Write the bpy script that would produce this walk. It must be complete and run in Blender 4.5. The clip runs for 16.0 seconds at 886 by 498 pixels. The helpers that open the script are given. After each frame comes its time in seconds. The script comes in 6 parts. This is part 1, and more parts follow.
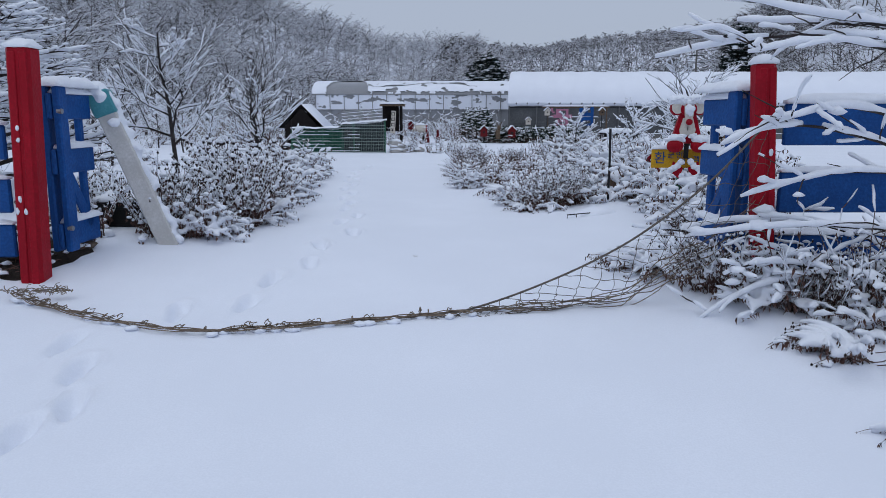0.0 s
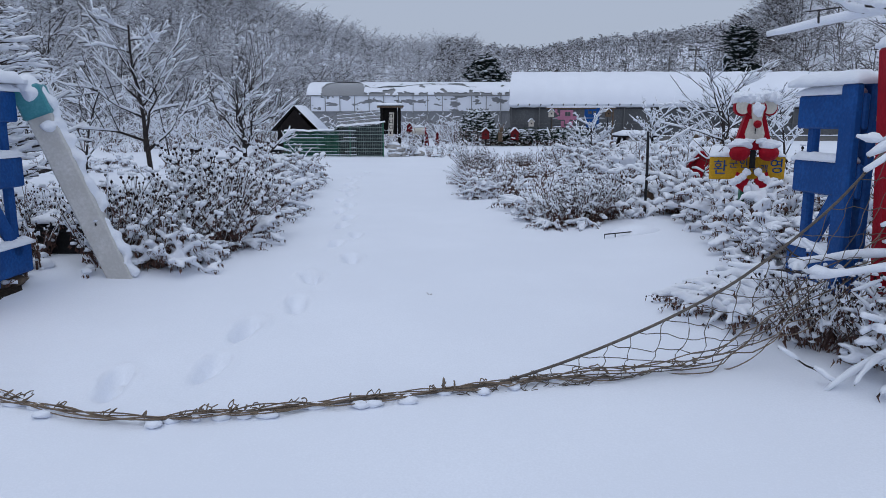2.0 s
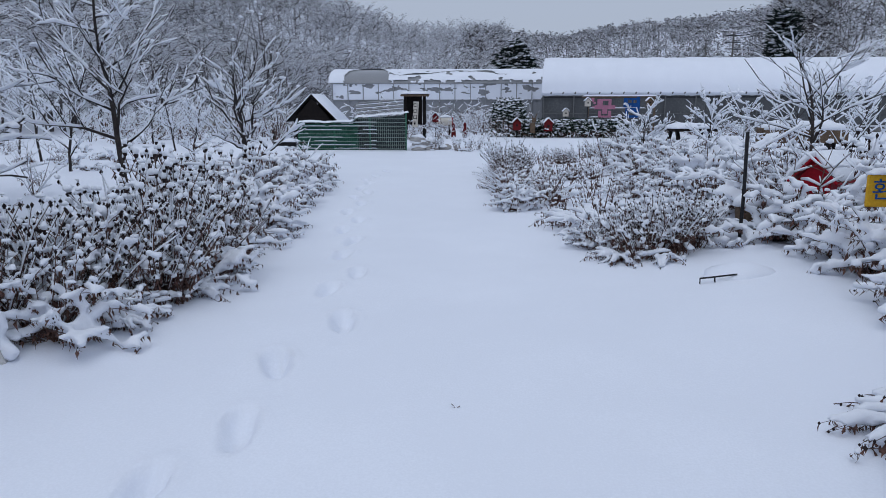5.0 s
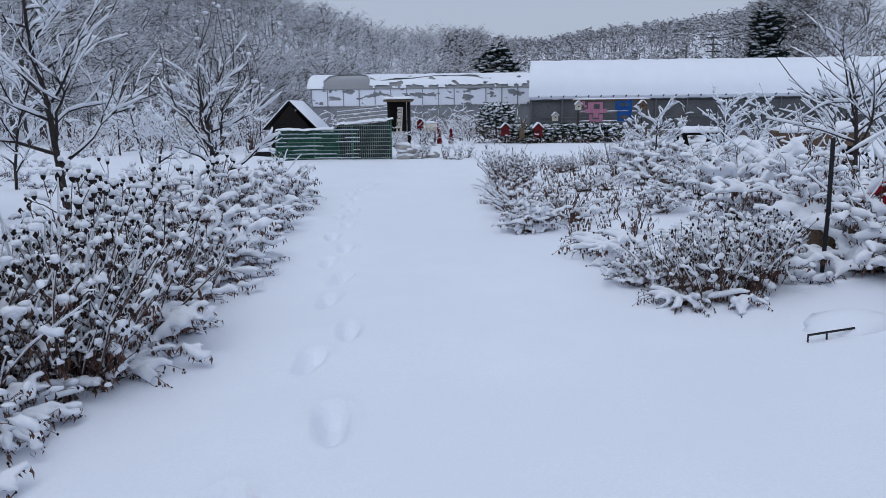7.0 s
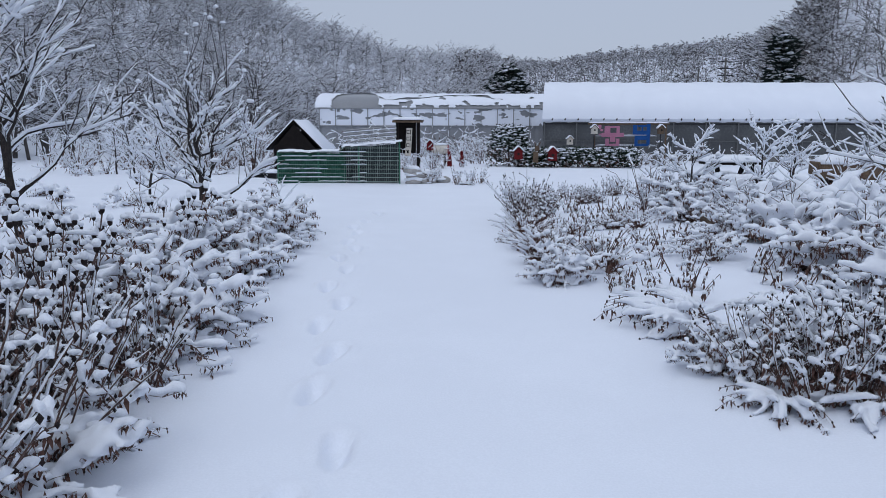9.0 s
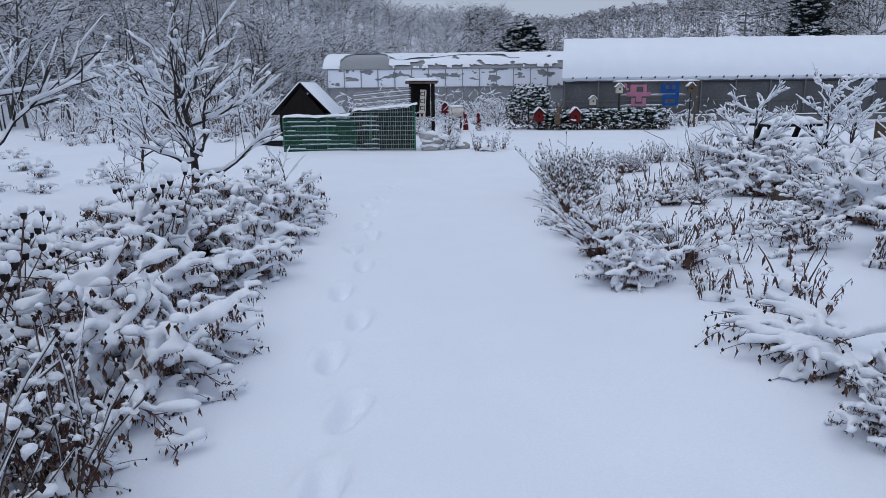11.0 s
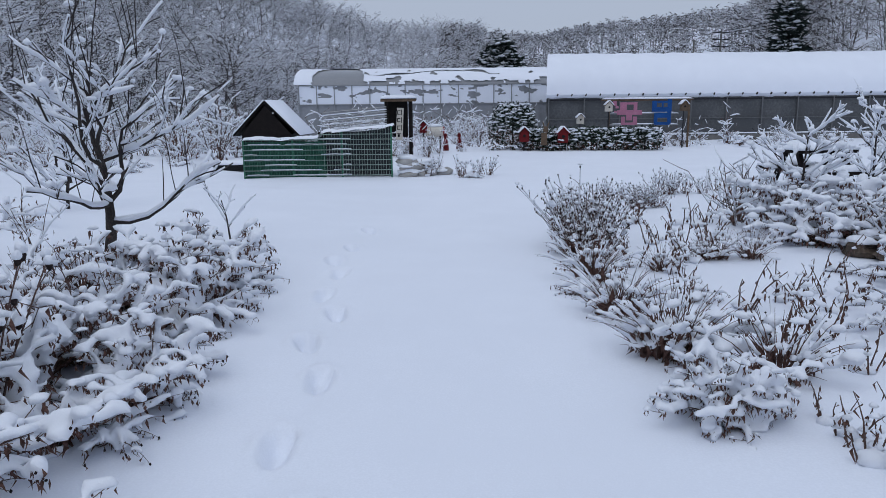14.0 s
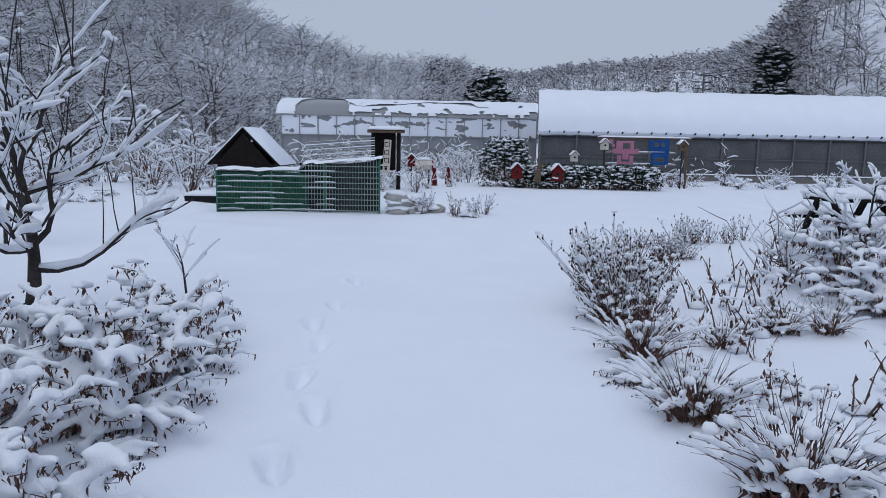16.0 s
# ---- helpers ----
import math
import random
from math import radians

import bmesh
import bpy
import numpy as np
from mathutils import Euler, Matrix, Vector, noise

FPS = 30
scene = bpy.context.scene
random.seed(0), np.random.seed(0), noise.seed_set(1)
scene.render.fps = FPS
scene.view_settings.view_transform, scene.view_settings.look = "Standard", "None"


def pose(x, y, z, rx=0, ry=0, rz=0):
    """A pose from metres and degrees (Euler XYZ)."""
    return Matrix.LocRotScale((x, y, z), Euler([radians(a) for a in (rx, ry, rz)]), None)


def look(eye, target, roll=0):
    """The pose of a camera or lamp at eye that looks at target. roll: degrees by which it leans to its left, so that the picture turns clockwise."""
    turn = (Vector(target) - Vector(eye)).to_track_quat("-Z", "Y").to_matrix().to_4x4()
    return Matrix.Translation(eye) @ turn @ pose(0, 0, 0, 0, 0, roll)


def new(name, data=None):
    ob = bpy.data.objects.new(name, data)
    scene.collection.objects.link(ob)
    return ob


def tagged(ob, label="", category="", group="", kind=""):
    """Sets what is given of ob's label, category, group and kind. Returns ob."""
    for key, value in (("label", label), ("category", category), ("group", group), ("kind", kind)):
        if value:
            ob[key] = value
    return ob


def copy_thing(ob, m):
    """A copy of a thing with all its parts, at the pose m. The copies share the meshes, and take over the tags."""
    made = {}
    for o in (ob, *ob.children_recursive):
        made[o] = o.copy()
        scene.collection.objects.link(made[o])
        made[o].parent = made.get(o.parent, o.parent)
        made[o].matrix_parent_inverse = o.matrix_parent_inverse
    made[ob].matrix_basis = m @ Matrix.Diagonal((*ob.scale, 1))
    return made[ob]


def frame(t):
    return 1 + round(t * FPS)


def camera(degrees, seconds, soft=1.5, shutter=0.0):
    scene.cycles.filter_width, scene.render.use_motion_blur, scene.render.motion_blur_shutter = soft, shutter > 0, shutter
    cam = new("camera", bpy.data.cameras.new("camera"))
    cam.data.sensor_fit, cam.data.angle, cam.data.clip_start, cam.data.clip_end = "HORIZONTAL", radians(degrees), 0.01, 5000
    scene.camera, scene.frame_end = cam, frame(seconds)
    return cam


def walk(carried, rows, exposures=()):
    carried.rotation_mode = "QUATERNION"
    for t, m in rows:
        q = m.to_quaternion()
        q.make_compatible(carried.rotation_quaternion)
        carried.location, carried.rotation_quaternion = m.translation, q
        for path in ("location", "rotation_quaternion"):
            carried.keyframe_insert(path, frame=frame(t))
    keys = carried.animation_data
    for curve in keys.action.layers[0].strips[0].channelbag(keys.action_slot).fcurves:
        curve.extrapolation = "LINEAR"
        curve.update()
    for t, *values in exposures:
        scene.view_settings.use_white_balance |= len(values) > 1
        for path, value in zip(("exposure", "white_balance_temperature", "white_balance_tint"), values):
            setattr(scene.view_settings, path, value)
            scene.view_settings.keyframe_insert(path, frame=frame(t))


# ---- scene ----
cam = camera(63.5, 16.0, soft=0.65)
METRES, EYE, TILT, LEAN, TURN = 10.5, 1.6, -10.5, 0.0, 0.0
ROWS = [
    (0.0, 0.0, 0.0, 0.0, 0.0, 0.0, -0.0),
    (0.5, 0.0017, 0.0314, 0.0018, -0.54, -1.25, -0.26),
    (1.0, -0.0043, 0.0613, 0.0094, -0.8, -0.81, -0.41),
    (1.5, -0.0163, 0.0923, 0.0183, -0.84, 0.0, 0.68),
    (2.0, -0.0169, 0.1268, 0.0231, -0.3, 0.15, 0.17),
    (2.5, -0.0154, 0.1558, 0.0318, 0.23, -0.05, -0.39),
    (3.0, -0.0208, 0.1898, 0.0369, 0.81, -0.42, 0.1),
    (3.5, -0.0194, 0.2211, 0.045, 1.24, -0.86, 0.11),
    (4.0, -0.0163, 0.2517, 0.0532, 2.06, -1.18, -0.43),
    (6.5, -0.0365, 0.4045, 0.0809, 0.69, -0.12, 0.54),
    (7.0, -0.0435, 0.4375, 0.0866, 0.34, -0.37, 0.71),
    (7.5, -0.0485, 0.4652, 0.098, 0.38, 0.39, 0.27),
    (8.0, -0.0523, 0.4942, 0.1023, -0.04, 1.57, 0.11),
    (8.5, -0.0548, 0.5186, 0.11, -0.27, 1.84, 0.11),
    (9.0, -0.0519, 0.5453, 0.1151, 0.85, 1.12, -0.28),
    (9.5, -0.0567, 0.5757, 0.1193, 2.07, 0.16, 0.18),
    (12.0, -0.0788, 0.7267, 0.1549, 1.52, -2.35, 0.37),
    (12.5, -0.0814, 0.7564, 0.1624, 1.41, -2.26, 0.72),
    (13.0, -0.089, 0.7872, 0.1685, 0.87, -1.69, 2.1),
    (13.5, -0.0884, 0.8149, 0.1743, -0.12, -1.1, 1.77),
    (14.0, -0.0869, 0.8419, 0.1808, -0.15, -0.74, 0.61),
    (14.5, -0.0931, 0.8718, 0.1843, -0.09, -0.11, 0.82),
    (15.0, -0.0977, 0.9005, 0.1907, -0.98, 0.3, 0.92),
    (15.5, -0.1009, 0.9323, 0.1976, -1.38, 1.23, -0.76),
    (16.0, -0.1074, 0.9652, 0.2019, -1.82, 1.88, -0.75),
]
walk(cam, [(t, pose(0, 0, EYE, TILT, LEAN, TURN) @ pose(METRES * x, METRES * y, METRES * z, 90 + pitch, roll, yaw)) for t, x, y, z, yaw, pitch, roll in ROWS],
     [(0.0, 0.0), (4.0, 0.0), (6.5, 0.03), (7.5, 0.08), (8.5, 0.11), (9.5, 0.09), (12.0, 0.0), (13.0, 0.0), (14.5, 0.03), (16.0, 0.04)])

# ---- world and light: an overcast winter day ----
world = bpy.data.worlds.new("overcast_sky")
scene.world = world
world.use_nodes = True
wn, wl = world.node_tree.nodes, world.node_tree.links
sky = wn.new("ShaderNodeTexSky")
sky.sky_type, sky.sun_disc = "NISHITA", False
sky.sun_elevation, sky.sun_rotation = radians(62), radians(200)
sky.air_density, sky.dust_density = 1.0, 4.0
veil = wn.new("ShaderNodeMix")
veil.data_type = "RGBA"
veil.inputs[0].default_value = 0.86
veil.inputs[7].default_value = (4.35, 5.0, 6.35, 1)
wl.new(sky.outputs[0], veil.inputs[6])
wl.new(veil.outputs[2], wn["Background"].inputs[0])
wn["Background"].inputs[1].default_value = 0.1

sun = new("sun", bpy.data.lights.new("sun", "SUN"))
sun.data.energy, sun.data.angle, sun.data.color = 0.75, radians(75), (0.88, 0.95, 1.0)
sun.matrix_world = look((0, 0, 60), (8, 14, 0))


# ---- materials ----
def material(name, color, rough=0.7, other=None, scale=8.0, detail=60.0, bump=0.2, metal=0.0, mix=0.5, spread=0.0):
    """Base colour with a second tone laid in by large and small noise, and a fine relief."""
    m = bpy.data.materials.new(name)
    m.use_nodes = True
    n, l = m.node_tree.nodes, m.node_tree.links
    b = n["Principled BSDF"]
    b.inputs["Roughness"].default_value, b.inputs["Metallic"].default_value = rough, metal
    b.inputs["Specular IOR Level"].default_value = 0.15
    co = n.new("ShaderNodeTexCoord")
    big, fine = n.new("ShaderNodeTexNoise"), n.new("ShaderNodeTexNoise")
    big.inputs["Scale"].default_value, fine.inputs["Scale"].default_value = scale, detail
    big.inputs["Detail"].default_value = 4
    for x in (big, fine):
        l.new(co.outputs["Object"], x.inputs["Vector"])
    add = n.new("ShaderNodeMath")
    add.operation = "ADD"
    l.new(big.outputs[0], add.inputs[0])
    l.new(fine.outputs[0], add.inputs[1])
    ramp = n.new("ShaderNodeValToRGB")
    ramp.color_ramp.elements[0].position, ramp.color_ramp.elements[1].position = 0.5 - mix / 2 + 0.25, 0.5 + mix / 2 + 0.05
    half = n.new("ShaderNodeMath")
    half.operation = "MULTIPLY"
    half.inputs[1].default_value = 0.55
    l.new(add.outputs[0], half.inputs[0])
    l.new(half.outputs[0], ramp.inputs[0])
    ramp.color_ramp.elements[0].color = (*(other or [c * 0.75 for c in color]), 1)
    ramp.color_ramp.elements[1].color = (*color, 1)
    out = ramp.outputs[0]
    if spread:
        info, hsv = n.new("ShaderNodeObjectInfo"), n.new("ShaderNodeHueSaturation")
        rng = n.new("ShaderNodeMapRange")
        rng.inputs[3].default_value, rng.inputs[4].default_value = 1 - spread, 1 + spread
        l.new(info.outputs["Random"], rng.inputs[0])
        l.new(rng.outputs[0], hsv.inputs["Value"])
        l.new(out, hsv.inputs["Color"])
        out = hsv.outputs[0]
    l.new(out, b.inputs["Base Color"])
    bp = n.new("ShaderNodeBump")
    bp.inputs["Strength"].default_value, bp.inputs["Distance"].default_value = bump, 0.02
    l.new(add.outputs[0], bp.inputs["Height"])
    l.new(bp.outputs[0], b.inputs["Normal"])
    return m


SNOW = material("snow", (0.83, 0.865, 0.945), 0.55, (0.775, 0.81, 0.89), 1.2, 90, 0.12)
SNOW_CLUMP = material("snow_clump", (0.85, 0.88, 0.94), 0.6, (0.80, 0.83, 0.895), 14, 160, 0.35)
STEM = material("dry_stem", (0.19, 0.122, 0.104), 0.85, (0.09, 0.06, 0.053), 12, 90, 0.3)
LEAF = material("withered_leaf", (0.21, 0.112, 0.086), 0.85, (0.095, 0.054, 0.045), 20, 120, 0.3)
SEED = material("seed_head", (0.055, 0.038, 0.036), 0.9, (0.024, 0.018, 0.018), 40, 200, 0.4)
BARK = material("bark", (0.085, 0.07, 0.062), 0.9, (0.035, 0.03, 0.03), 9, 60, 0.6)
# bark of the hill woods: greyer and paler than BARK, distance haze in its colour
HAZED_BARK = material("hazed_woodland_bark", (0.15, 0.138, 0.135), 0.9, (0.075, 0.068, 0.068), 0.2, 3, 0.1)
RIME = material("snowy_twigs", (0.82, 0.845, 0.90), 0.7, (0.6, 0.615, 0.66), 0.15, 2, 0.1)
NEEDLE = material("dark_needles", (0.022, 0.035, 0.028), 0.8, (0.01, 0.016, 0.014), 2, 20, 0.2)
RED = material("red_paint", (0.40, 0.005, 0.019), 0.5, (0.27, 0.003, 0.012), 5, 45, 0.15)
BLUE = material("blue_paint", (0.014, 0.098, 0.33), 0.5, (0.009, 0.06, 0.22), 5, 45, 0.15)
WHITE = material("white_paint", (0.62, 0.61, 0.6), 0.5, (0.5, 0.49, 0.47), 6, 50, 0.15)
TEAL = material("teal_plastic", (0.10, 0.32, 0.36), 0.45, (0.06, 0.24, 0.28), 8, 60, 0.1)
DARKRED = material("faded_red_paint", (0.2, 0.012, 0.016), 0.6, (0.11, 0.008, 0.01), 6, 50, 0.2)
FRAME = material("dull_pipe", (0.17, 0.175, 0.18), 0.5, (0.12, 0.122, 0.126), 6, 40, 0.1)
FROST = material("frosted_wire", (0.42, 0.47, 0.46), 0.6, (0.22, 0.3, 0.27), 20, 90, 0.1)
ROPE = material("hemp_rope", (0.33, 0.265, 0.2), 0.9, (0.17, 0.13, 0.1), 25, 160, 0.5)
CORD = material("weathered_cord", (0.22, 0.19, 0.16), 0.9, (0.11, 0.095, 0.085), 25, 160, 0.5)
DARKWOOD = material("dark_wood", (0.018, 0.014, 0.012), 0.75, (0.009, 0.007, 0.007), 6, 60, 0.4)
WOOD = material("weathered_wood", (0.2, 0.14, 0.09), 0.8, (0.1, 0.07, 0.05), 7, 60, 0.4)
YELLOW = material("yellow_paint", (0.72, 0.42, 0.03), 0.5, (0.55, 0.3, 0.02), 9, 60, 0.15)
PINK = material("pink_paint", (0.52, 0.23, 0.33), 0.55, (0.42, 0.17, 0.26), 5, 40, 0.15)
CREAM = material("cream_paint", (0.72, 0.68, 0.6), 0.6, (0.58, 0.54, 0.48), 9, 60, 0.15)
METAL = material("galvanised_steel", (0.4, 0.41, 0.42), 0.4, (0.28, 0.29, 0.3), 15, 80, 0.1, metal=0.8)
DARKMETAL = material("dark_steel", (0.05, 0.05, 0.055), 0.5, (0.03, 0.03, 0.033), 15, 80, 0.1, metal=0.4)
SHEET = material("dark_sheet", (0.045, 0.05, 0.055), 0.6, (0.025, 0.028, 0.03), 6, 50, 0.2)
GREENWIRE = material("green_coated_wire", (0.07, 0.22, 0.15), 0.5, (0.04, 0.14, 0.09), 20, 90, 0.1)
GREENNET = material("green_netting", (0.06, 0.17, 0.125), 0.8, (0.018, 0.06, 0.042), 7, 60, 0.4)
FILM_DARK = material("grey_greenhouse_film", (0.13, 0.135, 0.14), 0.35, (0.08, 0.083, 0.088), 0.9, 12, 0.2)
FILM_PALE = material("pale_greenhouse_film", (0.55, 0.56, 0.58), 0.35, (0.42, 0.43, 0.45), 0.7, 9, 0.2)
FILM_BARE = material("bare_greenhouse_film", (0.3, 0.31, 0.33), 0.3, (0.25, 0.26, 0.28), 0.5, 9, 0.15)
STONE = material("field_stone", (0.15, 0.115, 0.088), 0.85, (0.07, 0.055, 0.045), 6, 40, 0.6, spread=0.25)
SACK = material("pale_sack", (0.5, 0.49, 0.47), 0.85, (0.35, 0.34, 0.33), 8, 80, 0.4, spread=0.15)
CONCRETE = material("old_concrete", (0.25, 0.24, 0.23), 0.85, (0.15, 0.145, 0.14), 3, 40, 0.4)
FOLIAGE = material("evergreen_leaf", (0.03, 0.05, 0.03), 0.6, (0.015, 0.026, 0.018), 10, 60, 0.2)
SOIL = material("damp_soil", (0.045, 0.034, 0.028), 0.9, (0.02, 0.016, 0.014), 6, 50, 0.8)
RUBBER = material("black_plastic", (0.02, 0.02, 0.022), 0.6, (0.01, 0.01, 0.011), 8, 60, 0.2)


# ---- mesh tools ----
OCTA = np.array([(1, 0, 0), (-1, 0, 0), (0, 1, 0), (0, -1, 0), (0, 0, 1), (0, 0, -1)], float)
OCTF = [(0, 2, 4), (2, 1, 4), (1, 3, 4), (3, 0, 4), (2, 0, 5), (1, 2, 5), (3, 1, 5), (0, 3, 5)]


def finer(vs, fs):
    vs, mid, out = [Vector(v) for v in vs], {}, []

    def half(a, b):
        k = (min(a, b), max(a, b))
        if k not in mid:
            mid[k] = len(vs)
            vs.append(((vs[a] + vs[b]) / 2).normalized())
        return mid[k]
    for a, b, c in fs:
        ab, bc, ca = half(a, b), half(b, c), half(c, a)
        out += [(a, ab, ca), (ab, b, bc), (ca, bc, c), (ab, bc, ca)]
    return np.array([tuple(v) for v in vs]), out


G = (1 + 5 ** 0.5) / 2
ICO = np.array([(-1, G, 0), (1, G, 0), (-1, -G, 0), (1, -G, 0), (0, -1, G), (0, 1, G), (0, -1, -G), (0, 1, -G), (G, 0, -1), (G, 0, 1), (-G, 0, -1), (-G, 0, 1)]) / math.hypot(1, G)
ICOF = [(0, 11, 5), (0, 5, 1), (0, 1, 7), (0, 7, 10), (0, 10, 11), (1, 5, 9), (5, 11, 4), (11, 10, 2), (10, 7, 6), (7, 1, 8), (3, 9, 4), (3, 4, 2), (3, 2, 6), (3, 6, 8), (3, 8, 9), (4, 9, 5), (2, 4, 11), (6, 2, 10), (8, 6, 7), (9, 8, 1)]
BALL, BALLF = finer(OCTA, OCTF)
BALL2, BALLF2 = finer(BALL, BALLF)


class Build:
    """Gathers the faces of one mesh."""

    def __init__(self):
        self.v, self.f, self.m = [], [], []

    def add(self, vs, fs, mat=0):
        k = len(self.v)
        self.v.extend(tuple(map(float, p)) for p in vs)
        self.f.extend(tuple(k + i for i in face) for face in fs)
        self.m.extend([mat] * len(fs))
        return self

    def tube(self, pts, radii, sides=5, mat=0, flat=1.0, lift=0.0, cap=True):
        pts = [Vector(p) for p in pts]
        if not hasattr(radii, "__len__"):
            radii = [radii] * len(pts)
        vs, fs = [], []
        for i, p in enumerate(pts):
            d = (pts[min(i + 1, len(pts) - 1)] - pts[max(i - 1, 0)])
            d = d.normalized() if d.length > 1e-9 else Vector((0, 0, 1))
            s = d.cross(Vector((0, 0, 1)))
            s = s.normalized() if s.length > 0.05 else Vector((1, 0, 0))
            u = s.cross(d)
            r = radii[i]
            for k in range(sides):
                a = 2 * math.pi * k / sides
                vs.append(p + s * (r * math.cos(a)) + u * (r * flat * math.sin(a)) + Vector((0, 0, lift * r)))
        for i in range(len(pts) - 1):
            for k in range(sides):
                a, b = i * sides + k, i * sides + (k + 1) % sides
                fs.append((a, b, b + sides, a + sides))
        if cap:
            fs.append(tuple(range(sides))[::-1])
            fs.append(tuple((len(pts) - 1) * sides + k for k in range(sides)))
        return self.add(vs, fs, mat)

    def ball(self, c, r, rough=0.2, fine=1, mat=0, rng=random, under=1.0):
        vs, fs = ((OCTA, OCTF), (BALL, BALLF), (BALL2, BALLF2), (ICO, ICOF))[fine]
        r = r if hasattr(r, "__len__") else (r, r, r)
        o = Vector((rng.random() * 50, rng.random() * 50, 0))
        out = []
        for p in vs:
            k = 1 + rough * noise.noise(Vector(p) * 1.3 + o) * 1.6
            out.append((c[0] + p[0] * r[0] * k, c[1] + p[1] * r[1] * k, c[2] + p[2] * r[2] * k * (under if p[2] < 0 else 1)))
        return self.add(out, fs, mat)

    def box(self, c, s, rot=None, bevel=0.0, mat=0):
        x, y, z = s[0] / 2, s[1] / 2, s[2] / 2
        b = min(bevel, x * 0.9, y * 0.9, z * 0.9)
        if b <= 0:
            vs = [(i, j, k) for i in (-x, x) for j in (-y, y) for k in (-z, z)]
            fs = [(0, 1, 3, 2), (4, 6, 7, 5), (0, 4, 5, 1), (2, 3, 7, 6), (0, 2, 6, 4), (1, 5, 7, 3)]
        else:
            ring = [(-x + b, -y), (x - b, -y), (x, -y + b), (x, y - b), (x - b, y), (-x + b, y), (-x, y - b), (-x, -y + b)]
            ins = [(-x + b, -y + b), (x - b, -y + b), (x - b, -y + b), (x - b, y - b), (x - b, y - b), (-x + b, y - b), (-x + b, y - b), (-x + b, -y + b)]
            vs = [(p[0], p[1], -z) for p in ins] + [(p[0], p[1], -z + b) for p in ring] + [(p[0], p[1], z - b) for p in ring] + [(p[0], p[1], z) for p in ins]
            fs = []
            for lv in range(3):
                for k in range(8):
                    fs.append((lv * 8 + k, lv * 8 + (k + 1) % 8, lv * 8 + 8 + (k + 1) % 8, lv * 8 + 8 + k))
            fs += [tuple(range(8))[::-1], tuple(range(24, 32))]
        m = Matrix.Translation(c) @ (rot.to_4x4() if rot else Matrix.Identity(4))
        return self.add([m @ Vector(p) for p in vs], fs, mat)

    def mesh(self, name, mats, smooth=False):
        me = bpy.data.meshes.new(name)
        me.from_pydata(self.v, [], self.f)
        for m in (mats if isinstance(mats, (list, tuple)) else [mats]):
            me.materials.append(m)
        me.polygons.foreach_set("material_index", self.m)
        if smooth:
            me.polygons.foreach_set("use_smooth", [True] * len(self.f))
        me.update()
        return me


def fuse(b, voxel=0.016, smooth=2):
    """Lumps of snow that touch run together into one soft mass."""
    me = b.mesh("snow", SNOW_CLUMP)
    o = new("snow", me)
    m = o.modifiers.new("run_together", "REMESH")
    m.mode, m.voxel_size = "VOXEL", voxel
    q = o.modifiers.new("soften", "SMOOTH")
    q.factor, q.iterations = 0.5, smooth
    r = bpy.data.meshes.new_from_object(o.evaluated_get(bpy.context.evaluated_depsgraph_get()))
    out = Build()
    out.v, out.f = [tuple(v.co) for v in r.vertices], [tuple(p.vertices) for p in r.polygons]
    out.m = [0] * len(out.f)
    bpy.data.objects.remove(o)
    bpy.data.meshes.remove(me), bpy.data.meshes.remove(r)
    return out


def part(name, b, mat, parent, label="", smooth=False):
    ob = new(name, b.mesh(name, mat, smooth))
    ob.parent = parent
    if label:
        ob["label"] = label
    return ob


def thing(name, at, label, category, group="", kind="", turn=0.0):
    ob = new(name)
    ob.empty_display_size = 0.1
    ob.matrix_basis = pose(*at, 0, 0, turn)
    return tagged(ob, label, category, group, kind)


def solid(name, b, mat, label, category, group="", kind="", smooth=False, at=(0, 0, 0), turn=0.0):
    ob = new(name, b.mesh(name, mat, smooth))
    ob.matrix_basis = pose(*at, 0, 0, turn)
    return tagged(ob, label, category, group, kind)


# ---- the lie of the land ----
def ease(a, b, x):
    u = min(1.0, max(0.0, (x - a) / (b - a)))
    return u * u * (3 - 2 * u)


def blend(x, pairs):
    for (a, p), (b, q) in zip(pairs, pairs[1:]):
        if x <= b:
            return p + (q - p) * ease(a, b, x) if x > a else p
    return pairs[-1][1]


# by bearing in degrees (ahead 0, to the right positive): ridge height angle, foot and ridge distance
RIDGE = [(-180, 8), (-60, 10), (-36, 12.8), (-16, 7.8), (-10, 5.9), (-3, 4.6), (2, 4.6), (6, 4.7), (15, 5.3), (21, 5.7), (23, 6.0), (27, 9.4), (34, 12.0), (60, 11), (180, 8)]
FOOT = [(-180, 40), (-40, 38), (-15, 58), (0, 85), (6, 150), (19, 150), (24, 80), (40, 60), (180, 40)]
CREST = [(-180, 120), (-40, 115), (-15, 130), (0, 190), (6, 330), (19, 330), (24, 170), (40, 120), (180, 120)]


def hill(x, y):
    r, az = math.hypot(x, y - 5), math.degrees(math.atan2(x, y - 5))
    foot, crest = blend(az, FOOT), blend(az, CREST)
    if r < foot:
        return 0.0
    top = math.tan(radians(blend(az, RIDGE))) * crest
    return top * ease(foot, crest, r) * (1 + 0.10 * noise.noise(Vector((x / 28, y / 28, 3)))) - 0.10 * max(0, r - crest)


FOOTPRINTS = []


